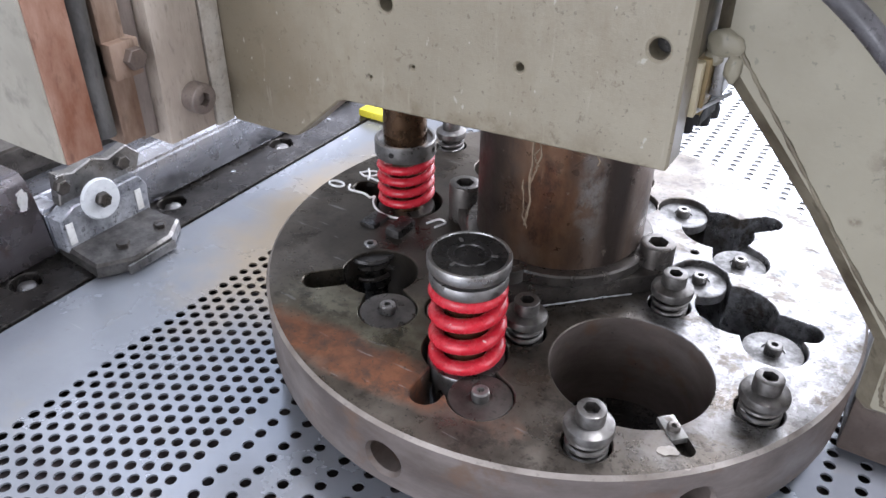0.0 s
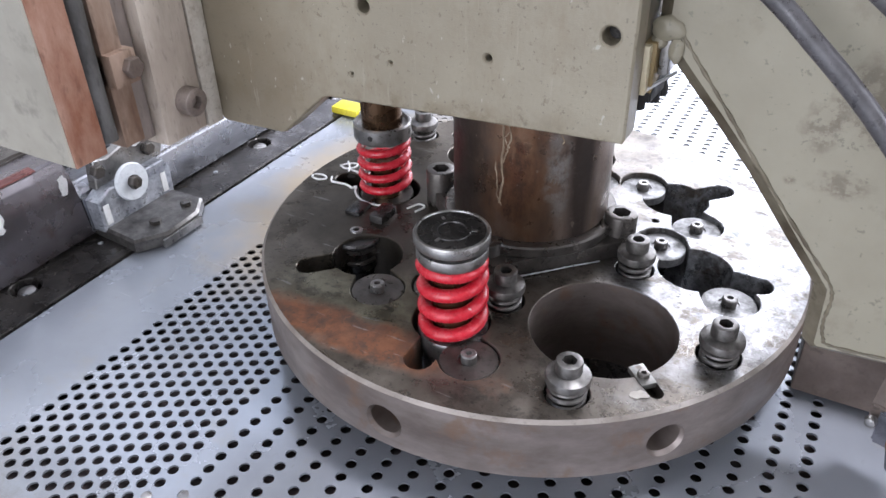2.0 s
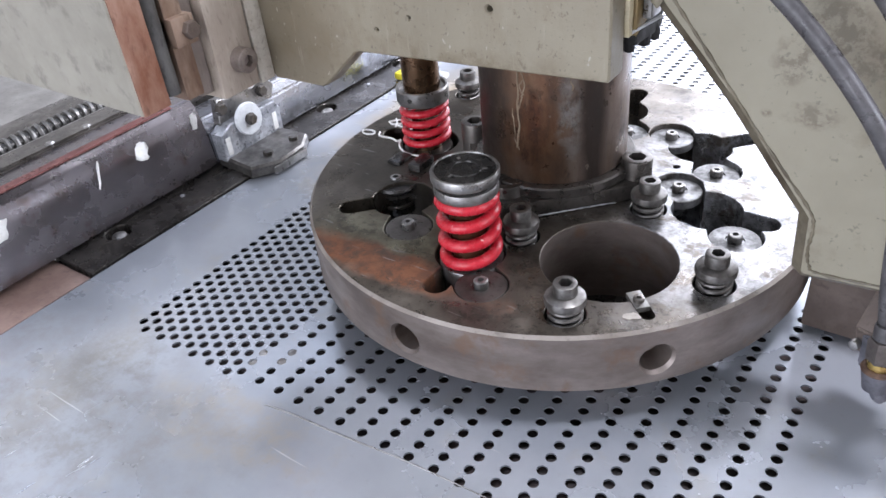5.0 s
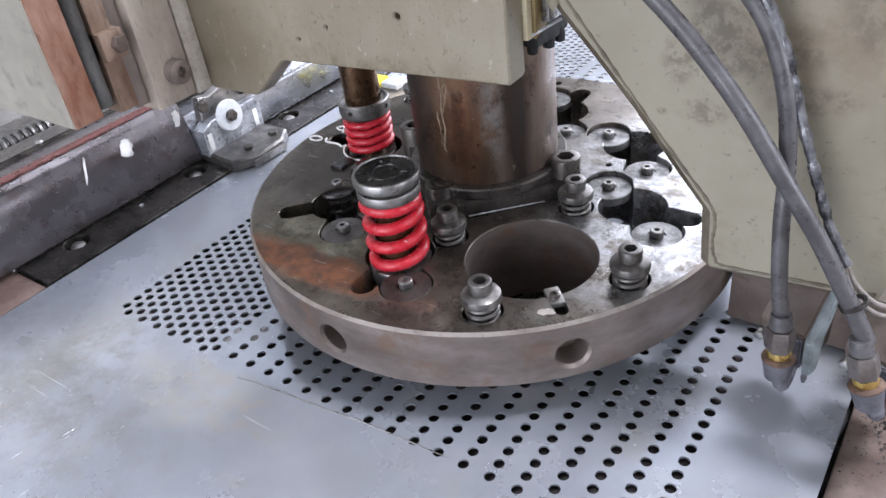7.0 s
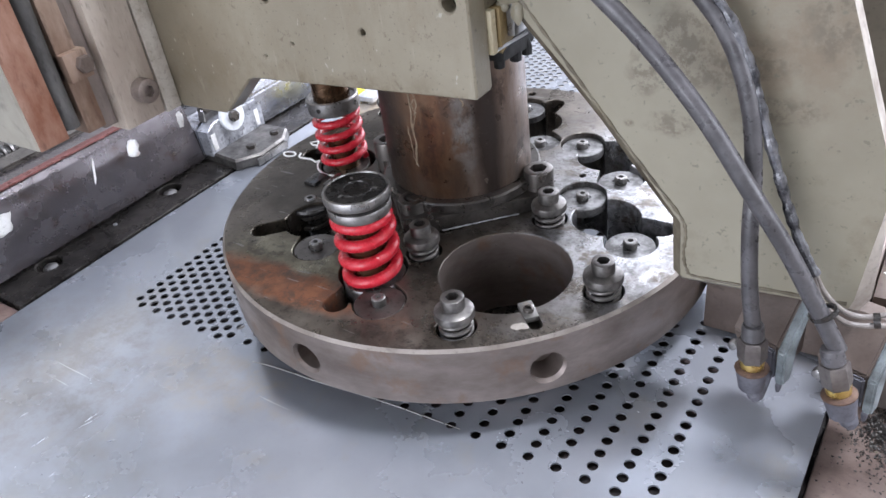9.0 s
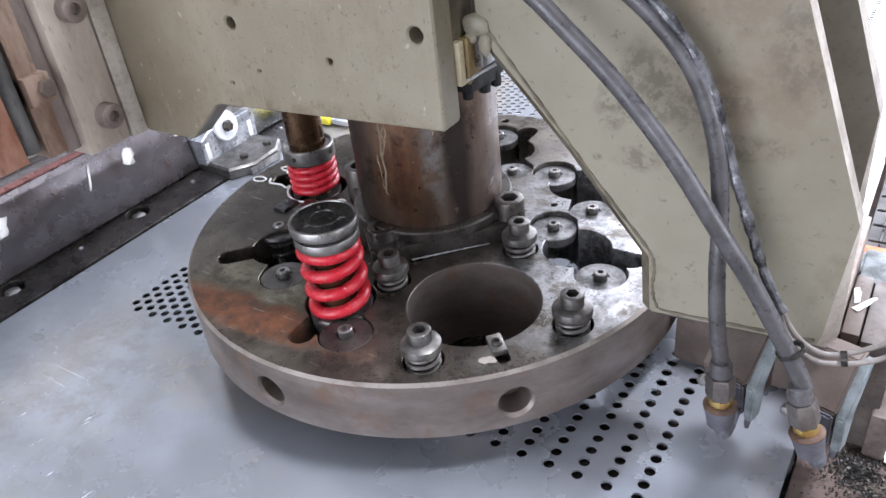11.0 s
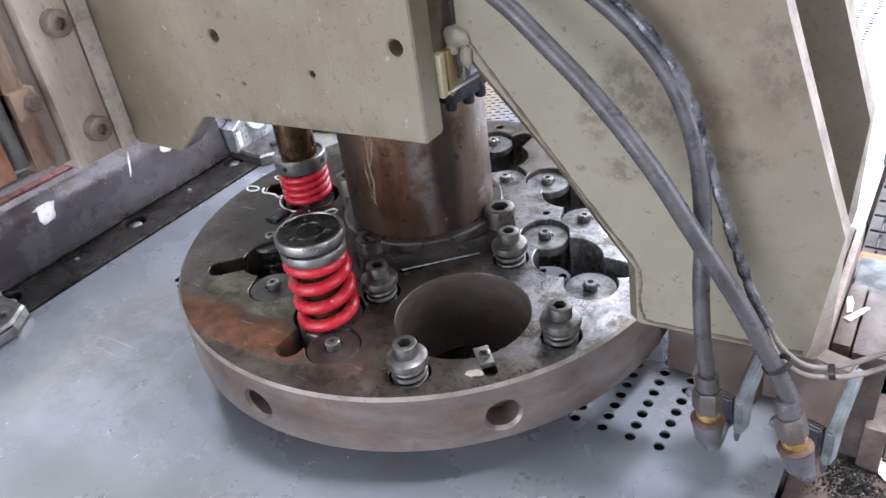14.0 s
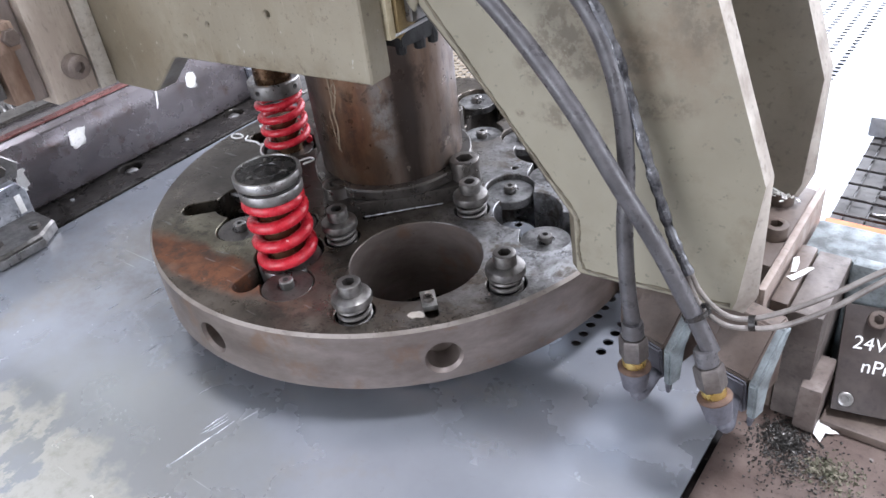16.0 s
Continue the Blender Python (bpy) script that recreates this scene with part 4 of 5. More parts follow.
# ---- column on its square foot ----
col = thing("turret_column", "rust-brown streaked steel column on a square bolted foot", "column", (0, 0, 0))
foot = box(-0.074, 0.074, -0.074, 0.074, 0.0004, 0.0165, 0.0015, None, m45)
part("foot", foot, STEEL_DARK, col)
part("foot_edge_line", tube(smooth_line([(0.026, -0.0805, 0.002), (0.045, -0.062, 0.0022), (0.06, -0.0465, 0.002), (0.079, -0.028, 0.0018)], 12), lambda u: 0.0007 + 0.0002 * math.sin(u * 47), 6), ZINC, col, "thin bright line along the foot's edge")
part("flange", lathe([(0.05, 0.0165), (0.078, 0.0165), (0.079, 0.018), (0.079, 0.0255), (0.0775, 0.027), (0.05, 0.027)], 72), STEEL_DARK, col)
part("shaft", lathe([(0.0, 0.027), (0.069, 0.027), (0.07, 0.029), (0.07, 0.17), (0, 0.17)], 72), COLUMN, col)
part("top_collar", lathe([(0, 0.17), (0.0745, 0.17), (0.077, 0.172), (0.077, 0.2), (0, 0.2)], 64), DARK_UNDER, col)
for x, y, h in ((0.0845, 0.005, 0.035), (-0.0075, -0.076, 0.028), (-0.096, 0.004, 0.036), (0.0, 0.098, 0.03)):
    b = socket_screw("foot_screw", 0.0142, h, STEEL_DARK, col, Matrix.Translation((x, y, 0.0004)), "tall dark socket-head screw", 0.6, 0.5)

GREASE = mottled("dried_pale_grease", (0.2, 0.145, 0.095), (0.33, 0.26, 0.18), 0.5, 0.0, 80, 300, 0.3)
rg = random.Random(11)
for deg, z0, z1, w in ((-89, 0.15, 0.062, 0.0009), (-86, 0.145, 0.1, 0.0006), (-91.5, 0.1, 0.06, 0.0005), (-84.5, 0.128, 0.112, 0.0005), (-50, 0.15, 0.118, 0.0005)):
    run, a = [], deg
    for k in range(13):
        a += rg.uniform(-1.4, 1.4)
        run.append((0.0701 * math.cos(radians(a)), 0.0701 * math.sin(radians(a)), z0 + (z1 - z0) * k / 12))
    part("grease_run", tube(smooth_line(run, 4), lambda u, w=w: w * (0.6 + 0.7 * abs(math.sin(u * 9))), 6), GREASE, col, "dried pale grease run")

# ---- tool with the large red spring ----
def coil_tool(x, y):
    t = thing("spring_punch_tool", "punch tool with a thick red coil spring and steel cap", "punch tool", (x, y, 0))
    part("base_ring", lathe([(0, -0.05), (0.025, -0.05), (0.025, -0.0175), (0.0282, -0.017), (0.0286, -0.004), (0.0276, -0.002), (0.017, -0.002), (0, -0.002)], 56), STEEL_GREY, t)
    part("core", lathe([(0, -0.003), (0.0165, -0.003), (0.0165, 0.07), (0, 0.07)], 32), BRONZE, t, "oily brown core")
    turns, lo, hi = 4.1, 0.0032, 0.0605
    line = []
    for i in range(190):
        f = i / 189
        g = min(max((f - 0.13) / 0.74, 0.0), 1.0)
        a = 1.1 + 2 * math.pi * turns * f
        line.append((0.0226 * math.cos(a), 0.0226 * math.sin(a), lo + (hi - lo) * g))
    part("spring", tube(line, lambda u: 0.0054 * min(1.0, 0.45 + u * 9, 0.45 + (1 - u) * 9), 14), RED_PAINT, t, "thick red painted coil spring")
    part("spring_ring", lathe([(0, 0.0655), (0.0266, 0.0655), (0.0272, 0.067), (0.0272, 0.0725), (0.0264, 0.0742), (0.0238, 0.0745), (0, 0.0745)], 56), STEEL_GREY, t)
    part("neck", lathe([(0, 0.0745), (0.0236, 0.0745), (0.0236, 0.0782), (0, 0.0782)], 40), STEEL_BLACK, t, "black groove")
    part("cap", lathe([(0.02, 0.0782), (0.0282, 0.0784), (0.0288, 0.0795), (0.0288, 0.0855), (0.028, 0.087), (0.0262, 0.0872), (0.0255, 0.086), (0, 0.086)], 56), STEEL_GREY, t)
    part("cap_top", lathe([(0.0253, 0.0862), (0.0253, 0.0866), (0.015, 0.0866), (0.0145, 0.0874), (0.0108, 0.0874), (0.0103, 0.0863), (0, 0.0863)], 56), STEEL_BLACK, t, "oily black top of the cap")
    for a in (20, 140, 260):
        part("notch_mark", box(0.0135, 0.019, -0.0012, 0.0012, 0.0868, 0.0874, 0.0002, None, pose(0, 0, 0, 0, 0, a)), STEEL_GREY, t)
    return t


coil_tool(0.003, -0.158)

# lowered plunger tool in the next station
pl = thing("plunger_tool", "black oily plunger with a round cap sunk in its keyhole", "punch tool", (-0.1405, -0.0815, -0.0085))
part("cap", lathe([(0, 0.002), (0.024, 0.002), (0.0245, 0.004), (0.0235, 0.0065), (0.0222, 0.0065), (0.0215, 0.005), (0.009, 0.005), (0.0085, 0.0065), (0, 0.0065)], 44), STEEL_BLACK, pl)
part("stem", lathe([(0, -0.045), (0.017, -0.045), (0.017, -0.028), (0.019, -0.026), (0.019, -0.016), (0.014, -0.014), (0.014, 0.002), (0, 0.002)], 32), STEEL_BLACK, pl)
socket_screw("screw", 0.006, 0.004, STEEL_GREY, pl, Matrix.Translation((0, 0, 0.0065)), "", 0.55)
for z in (-0.01, -0.022):
    part("spring_turn", tube(helix(0, 0, z, z + 0.006, 0.0185, 1.0, 26), 0.002, 8), STEEL_DARK, pl)

# chalked outlines on the turret
marks = thing("paint_outline", "white marker outlines and signs drawn round a turret station", "paint marking", (0, 0, 0.0005))
kq = [(-0.155 + 0.0345 * math.cos(a), 0.0345 * math.sin(a), 0.0003) for a in (radians(200 + 9 * i) for i in range(13))]
lines = [
    [(-0.214, 0.016, 0.0003), (-0.206, 0.015, 0.0003), (-0.196, 0.014, 0.0003), (-0.188, 0.019, 0.0003)],
    [(-0.222, -0.006, 0.0003), (-0.216, -0.014, 0.0003), (-0.2, -0.013, 0.0003), (-0.19, -0.016, 0.0003), *kq],
    [(-0.234 + 0.007 * math.cos(a) * 1.2, -0.012 + 0.005 * math.sin(a), 0.0003) for a in (2 * math.pi * i / 10 for i in range(11))],
    [(-0.229, 0.019, 0.0003), (-0.222, 0.027, 0.0003), (-0.214, 0.03, 0.0003), (-0.212, 0.022, 0.0003), (-0.22, 0.016, 0.0003), (-0.228, 0.019, 0.0003)],
    [(-0.226, 0.03, 0.0003), (-0.218, 0.021, 0.0003), (-0.213, 0.012, 0.0003)],
    [(-0.118, -0.026, 0.0003), (-0.112, -0.014, 0.0003), (-0.104, -0.016, 0.0003), (-0.108, -0.028, 0.0003)],
]
for pts_ in lines:
    part("paint_stroke", tube(smooth_line(pts_, 6), 0.0011, 6), WHITE_PAINT, marks)

# ---- ram and the spring that it presses ----
RAM_X, RAM_Y = -0.158, 0.0
RAM_HIGH, STROKE = 0.0, 0.028
ram = thing("punch_ram", "brown oily steel ram rod with a ringed collar", "ram", (RAM_X, RAM_Y, 0))
part("rod", lathe([(0, 0.071), (0.0195, 0.071), (0.02, 0.073), (0.02, 0.32), (0, 0.32)], 44), BRONZE, ram)
cl = part("collar", lathe([(0.0, 0.066), (0.0278, 0.066), (0.0283, 0.0675), (0.0283, 0.0805), (0.0273, 0.082), (0.0252, 0.082), (0.0243, 0.0785), (0.02, 0.0785), (0, 0.0785)], 56), STEEL_GREY, ram)
# flat black discs stand in for shaded holes in the collar
for a in (-82, 8, 98, 188):
    part("collar_hole_disc", lathe([(0, -0.0002), (0.0026, -0.0002), (0.0026, 0.0006), (0, 0.0006)], 14, None, turned(0.0281 * math.cos(radians(a)), 0.0281 * math.sin(radians(a)), 0.0745, (math.cos(radians(a)), math.sin(radians(a)), 0))), STEEL_BLACK, ram)
seat = thing("die_tool", "dark steel tool seat under the pressed spring", "punch tool", (RAM_X, RAM_Y, 0))
part("ring", lathe([(0, -0.05), (0.024, -0.05), (0.024, -0.03), (0.0275, -0.0295), (0.0275, -0.0055), (0.0265, -0.004), (0.0185, -0.004), (0, -0.004)], 48), STEEL_DARK, seat)
part("pin", lathe([(0, -0.004), (0.0155, -0.004), (0.0155, 0.034), (0, 0.034)], 28), BRONZE, seat, "oily brown guide pin")
part("side_lug", box(0.018, 0.034, -0.062, -0.034, -0.03, 0.008, 0.004), STEEL_BLACK, seat)
part("side_lug", box(-0.012, 0.006, -0.06, -0.036, -0.03, 0.004, 0.004), STEEL_BLACK, seat)

PIECES, TURNS, LOW0, TOP0 = 36, 4.0, 0.0006, 0.0612
spring_bits = []
pressed = tagged(thing("pressed_spring", "glossy red coil spring under the ram collar", "coil spring", (RAM_X, RAM_Y, 0)))
for k in range(PIECES):
    f0, f1 = k / PIECES, (k + 1) / PIECES
    line = []
    for i in range(9):
        f = f0 - 0.1 / PIECES + (f1 - f0 + 0.2 / PIECES) * i / 8
        a = 1.0 + 2 * math.pi * TURNS * f
        line.append((0.0232 * math.cos(a), 0.0232 * math.sin(a), (TOP0 - LOW0) * (i / 8 - 0.5) / PIECES))
    b = part("coil", tube(line, 0.0041, 12), RED_PAINT, pressed)
    spring_bits.append((b, (f0 + f1) / 2))

def wedge(profile, x0, x1, m, bevel=0.0015):
    """A (y, z) profile drawn out along x."""
    bm = bmesh.new()
    ends = [[bm.verts.new(m @ Vector((x, y, z))) for y, z in profile] for x in (x0, x1)]
    bm.faces.new(ends[0])
    bm.faces.new(ends[1][::-1])
    for k in range(len(profile)):
        q = (k + 1) % len(profile)
        bm.faces.new((ends[0][k], ends[1][k], ends[1][q], ends[0][q]))
    bmesh.ops.recalc_face_normals(bm, faces=bm.faces)
    bmesh.ops.bevel(bm, geom=bm.edges[:], offset=bevel, segments=2, affect="EDGES")
    return bm


RUBBER_BLACK = mottled("matt_black_rubber", (0.008, 0.008, 0.008), (0.02, 0.02, 0.021), 0.75, 0.0, 60, 200, 0.4)

# ---- punch head over the turret ----
head = thing("press_ram_housing", "olive-painted steel press housing with drilled front plate", "machine head", (0, 0, 0))
part("front_plate", slab([(0.112, 0.1665), (0.1135, 0.17), (0.1135, 0.62), (-0.236, 0.62), (-0.236, 0.119), (-0.231, 0.1145), (-0.172, 0.1155), (-0.166, 0.1175), (-0.124, 0.1545), (-0.118, 0.1565)], -0.13, -0.109, 0.0015,
     [(-0.0805, 0.2305, 0.0052), (0.0975, 0.235, 0.006), (0.0165, 0.2085, 0.0027), (-0.06, 0.193, 0.0013), (-0.095, 0.179, 0.0014)]), OLIVE, head)
part("body", box(-0.236, 0.112, -0.108, 0.1, 0.224, 0.62, 0.002), OLIVE_DIRTY, head)
# black plugs paint the shade inside the two larger holes
for x, z, r in ((-0.0805, 0.2305, 0.0048), (0.0975, 0.235, 0.0055)):
    part("hole_bottom", lathe([(0, 0), (r, 0), (r, 0.002), (0, 0.002)], 16, None, turned(x, -0.1135, z, (0, -1, 0))), STEEL_BLACK, head)
part("ram_guide", lathe([(0.0225, 0.17), (0.034, 0.17), (0.035, 0.172), (0.035, 0.224), (0.0225, 0.224)], 40, None, Matrix.Translation((RAM_X, RAM_Y, 0)), True), STEEL_DARK, head)
part("spacer", box(0.094, 0.1165, -0.107, -0.1, 0.192, 0.224, 0.001), mottled("cream_spacer", (0.5, 0.42, 0.26), (0.62, 0.55, 0.38), 0.5, 0.0, 40, 200, 0.2), head, "cream spacer block")
part("brown_spacer", box(0.094, 0.1185, -0.0985, -0.07, 0.19, 0.224, 0.001), mottled("tan_spacer", (0.2, 0.14, 0.06), (0.3, 0.22, 0.1), 0.5, 0.0, 40, 200, 0.2), head, "tan spacer block")
part("bracket", box(0.119, 0.1255, -0.0905, -0.072, 0.201, 0.226, 0.001), STEEL_GREY, head, "grey steel bracket")
part("bracket_lip", tube([(0.1155, -0.101, 0.1935), (0.122, -0.09, 0.197), (0.129, -0.079, 0.2005)], 0.0012, 8), ZINC, head, "bright bracket lip")
part("rubber_seal", wedge([(-0.099, 0.184), (-0.099, 0.192), (-0.075, 0.2), (-0.05, 0.2), (-0.05, 0.184), (-0.062, 0.181)], 0.096, 0.119, Matrix(), 0.001), RUBBER_BLACK, head, "torn black rubber seal")
for x, y, r in ((0.11, -0.09, 0.004), (0.115, -0.074, 0.0045), (0.117, -0.06, 0.004)):
    part("seal_lump", lathe([(0, -0.006), (r, -0.004), (r * 1.1, 0.002), (r * 0.6, 0.008), (0, 0.009)], 10, None, Matrix.Translation((x, y, 0.18))), RUBBER_BLACK, head)

# gib block with strips at the side of the head
gib = thing("slide_gib", "worn beige slide gib strips with socket screws and brown bars", "slide guide", (0, 0, 0))
part("edge_strip", box(-0.262, -0.2318, -0.1485, -0.131, 0.116, 0.62, 0.0012), mottled("worn_cream_strip", (0.4, 0.35, 0.28), (0.56, 0.52, 0.45), 0.6, 0.0, 60, 260, 0.6), gib, "chipped cream edge strip")
part("face_strip", box(-0.262, -0.232, -0.194, -0.1505, 0.118, 0.62, 0.0015), BEIGE, gib)
# backing's brown is darkened for the shade between the strips
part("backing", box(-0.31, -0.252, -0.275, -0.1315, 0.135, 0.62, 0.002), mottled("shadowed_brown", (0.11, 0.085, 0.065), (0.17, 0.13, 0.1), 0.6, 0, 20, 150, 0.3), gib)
part("brown_bar", box(-0.262, -0.2385, -0.228, -0.209, 0.13, 0.62, 0.0015), RUST_BAR, gib)
part("stop_block", box(-0.25, -0.231, -0.228, -0.205, 0.178, 0.203, 0.0015), RUST_BAR, gib)
part("stop_face", lathe([(0, 0), (0.008, 0), (0.008, 0.005), (0.0072, 0.006), (0, 0.006)], 6, None, turned(-0.231, -0.212, 0.1905, (1, 0, 0))), BROWN_BASE, gib, "dark hexagon bolt head")
# this strip closes the gap, its colour toned for the shadow there
part("shadow_strip", box(-0.262, -0.244, -0.2085, -0.1945, 0.125, 0.62, 0.001), mottled("grey_brown_strip", (0.16, 0.13, 0.11), (0.26, 0.215, 0.19), 0.5, 0.1, 30, 200, 0.3, stretch=(1, 1, 0.3)), gib)
part("cable", tube(smooth_line([(-0.243, -0.2385, 0.141), (-0.243, -0.2385, 0.2), (-0.243, -0.236, 0.3), (-0.243, -0.237, 0.5)], 8), 0.0078, 12), mottled("dusty_dark_hose", (0.035, 0.033, 0.031), (0.11, 0.105, 0.1), 0.5, 0.0, 30, 220, 0.5, stretch=(1, 1, 0.4)), gib, "dark grease line")
for z in (0.1465, 0.243, 0.34):
    socket_screw("gib_screw", 0.0115, 0.012, mottled("brown_screw", (0.18, 0.145, 0.125), (0.3, 0.25, 0.22), 0.45, 0.4, 50, 200, 0.2), gib, turned(-0.232, -0.1675, z + 0.001, (1, 0, 0)), "brown socket-head screw", 0.5, 0.5)

side = thing("head_side_plate", "olive side plate with a red-primed edge", "machine plate", (0, 0, 0))
part("plate", slab([(-0.233, 0.138), (-0.233, 0.62), (-0.75, 0.62), (-0.75, 0.138)], -0.279, -0.2505, 0.001), mottled("faded_olive_side", (0.27, 0.252, 0.21), (0.345, 0.325, 0.275), 0.5, 0, 9, 60, 0.3), side)
part("primed_edge", box(-0.234, -0.2318, -0.277, -0.2495, 0.137, 0.62, 0.0008), RED_OXIDE, side, "red oxide primed edge")

# ---- C-frame ----
cf = thing("punch_press", "olive painted steel C-frame cheek plates with grease stains", "machine frame", (0, 0, 0))
CHEEK = [(0.1145, 0.62), (0.1145, 0.226), (0.13, 0.206), (0.158, 0.175), (0.187, 0.142), (0.2185, 0.101), (0.2435, 0.07), (0.246, 0.0235), (0.2535, 0.0165), (0.375, 0.0255), (0.381, 0.039), (0.3795, 0.13), (0.333, 0.26), (0.289, 0.4), (0.269, 0.62)]
def cheek(outline, y0, y1, bevel, mats):
    """A thick cheek plate whose front edges are ground to a slope."""
    bm = slab(outline, y0, y1, bevel, (), lambda q: q.x > 0.27 and q.y > 0.04)
    bm.normal_update()
    # index 2: right-facing edges in cream, the side light put into their colour
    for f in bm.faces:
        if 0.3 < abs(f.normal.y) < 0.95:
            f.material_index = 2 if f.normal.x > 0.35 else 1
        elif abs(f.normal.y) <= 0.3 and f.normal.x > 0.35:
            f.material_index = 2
    return bm, mats


part("cheek_plate", *cheek(CHEEK, -0.092, -0.076, 0.0095, [FRAME, OLIVE_DIRTY, BARE_LIT_EDGE]), cf)
weld = [(0.13, -0.092, 0.232), (0.145, -0.092, 0.2125), (0.171, -0.092, 0.18), (0.198, -0.092, 0.145), (0.2295, -0.092, 0.1065), (0.2515, -0.092, 0.08), (0.2565, -0.092, 0.066), (0.256, -0.092, 0.048), (0.259, -0.092, 0.034), (0.268, -0.092, 0.029), (0.32, -0.092, 0.033), (0.368, -0.092, 0.0365)]
part("weld_bead", tube(smooth_line(weld, 14), lambda u: 0.0012 + 0.0003 * math.sin(u * 190) + 0.0002 * math.sin(u * 77), 8), OLIVE_DIRTY, cf, "grimy olive weld bead")
part("rear_cheek", *cheek([(x * 0.972, z) for x, z in CHEEK if x > 0.25] + [(0.25, 0.62)], 0.075, 0.1, 0.004, [GREY_GREEN, OLIVE_DIRTY, BARE_LIT_EDGE]), cf)
part("web", box(0.15, 0.28, -0.072, 0.075, 0.28, 0.62, 0.002), OLIVE_DIRTY, cf)


def lump(name, centre, radii, seed, label=""):
    """A hand-laid weld lump: a ball squeezed to its radii, its skin uneven."""
    bm = bmesh.new()
    bmesh.ops.create_icosphere(bm, subdivisions=3, radius=1.0)
    for v in bm.verts:
        k = 1 + 0.22 * noise.noise(v.co * 1.7 + Vector((seed, 0, 0))) + 0.07 * noise.noise(v.co * 6)
        v.co = Vector((centre[i] + radii[i] * v.co[i] * k for i in range(3)))
    return part(name, bm, FRAME, cf, label)


lump("weld_lump", (0.1225, -0.0925, 0.2325), (0.0105, 0.0042, 0.0078), 1, "painted weld lump")
lump("weld_lump", (0.1295, -0.0925, 0.2195), (0.0046, 0.0034, 0.0085), 4, "painted weld lump")
lump("weld_lump", (0.118, -0.0915, 0.2235), (0.005, 0.004, 0.0045), 7, "painted weld lump")
ped = thing("frame_pedestal", "brown greasy steel pedestal block beneath the frame", "machine base", (0, 0, SHEET_Z))
part("block", box(0.2525, 0.372, -0.01, 0.115, 0.004, 0.109, 0.003), BROWN_BASE, ped)
part("side_strip", box(0.3725, 0.3785, -0.045, 0.115, 0.004, 0.113, 0.002), mottled("scuffed_beige_strip", (0.26, 0.2, 0.17), (0.36, 0.3, 0.26), 0.55, 0, 40, 200, 0.4), ped)
for x, y in ((0.352, 0.082), (0.362, 0.03)):
    socket_screw("pedestal_screw", 0.0095, 0.012, BROWN_BASE, ped, Matrix.Translation((x, y, 0.109)), "", 0.55)

BED = mottled("grimy_red_brown_bed", (0.085, 0.057, 0.048), (0.18, 0.135, 0.115), 0.5, 0.1, 16, 150, 0.7, 0.16, speck=(0.3, 0.28, 0.26))
base = thing("machine_bed", "grimy red-brown machine bed with oil and metal chips", "machine bed", (0.371, 0, -0.16))
part("bed_plate", box(0.0, 0.829, -0.9, 0.118, 0.045, 0.06, 0.003), BED, base)
part("edge_bar", box(0.004, 0.829, -0.9, 0.118, 0.0, 0.044, 0.003), BROWN_BASE, base)

bed_leg = thing("bed_stand", "brown steel stand under the machine bed", "machine stand", (0, 0, FLOOR_Z))
part("column", box(0.42, 1.1, -0.8, 0.3, 0.0, 0.79, 0.004), BROWN_BASE, bed_leg)

# stepped blocks and plates on the bed
steps = thing("clamp_blocks", "stepped brown and grey steel blocks on the machine bed", "machine blocks", (0, 0, -0.1))
GREY_BROWN = mottled("grey_brown_block", (0.09, 0.075, 0.068), (0.17, 0.145, 0.13), 0.5, 0.2, 30, 200, 0.4)
for x0, x1, y0, y1, z0, h, mat in ((0.38, 0.3925, -0.034, 0.046, 0.0, 0.105, BROWN_BASE), (0.3935, 0.4175, -0.037, 0.046, 0.0, 0.103, GREY_BROWN), (0.4195, 0.456, 0.034, 0.046, 0.0, 0.106, BLUE_WHITE), (0.4575, 0.6, 0.034, 0.046, 0.0, 0.1, STEEL_GREY), (0.381, 0.62, 0.048, 0.098, 0.0, 0.098, BLUE_WHITE),
                              (0.4125, 0.4285, -0.046, -0.004, 0.0, 0.044, mottled("pale_brown_post", (0.12, 0.092, 0.08), (0.2, 0.165, 0.145), 0.5, 0.2, 40, 200, 0.4)), (0.4295, 0.6, -0.036, -0.012, 0.0, 0.008, BROWN_BASE)):
    part("block", box(x0, x1, y0, y1, z0, h, 0.002), mat, steps)
strip = tagged(link_mesh("red_strip", box(0.377, 0.75, 0.136, 0.1495, -0.16, -0.03, 0.002), ORANGE), "chipped orange-red painted strip behind the blocks", "painted strip")
cap_strip = tagged(link_mesh("pale_strip", box(0.377, 0.75, 0.1005, 0.1345, -0.16, -0.028, 0.002), BLUE_WHITE), "pale steel strip beside the red strip", "steel strip")

signbox = thing("control_plate", "dark brown plate with hand-painted white lettering", "sign plate", (0.4335, -0.03, -0.1))
SLOPE = pose(0.0, 0.003, 0.014, 0, 0, 12) @ pose(0, 0, 0, 46, 0, 0)
part("plate", box(0.0, 0.13, 0.0, 0.082, -0.006, 0.002, 0.0012, None, SLOPE), mottled("dark_brown_plate", (0.035, 0.026, 0.023), (0.06, 0.046, 0.04), 0.45, 0.1, 30, 200, 0.3), signbox)
part("stand", box(0.002, 0.128, 0.012, 0.03, 0.0, 0.02, 0.001, None, pose(0, 0, 0, 0, 0, 12)), BROWN_BASE, signbox)
socket_screw("plate_screw", 0.0055, 0.003, STEEL_GREY, signbox, SLOPE @ Matrix.Translation((0.009, 0.009, 0.002)), "", 0.55)
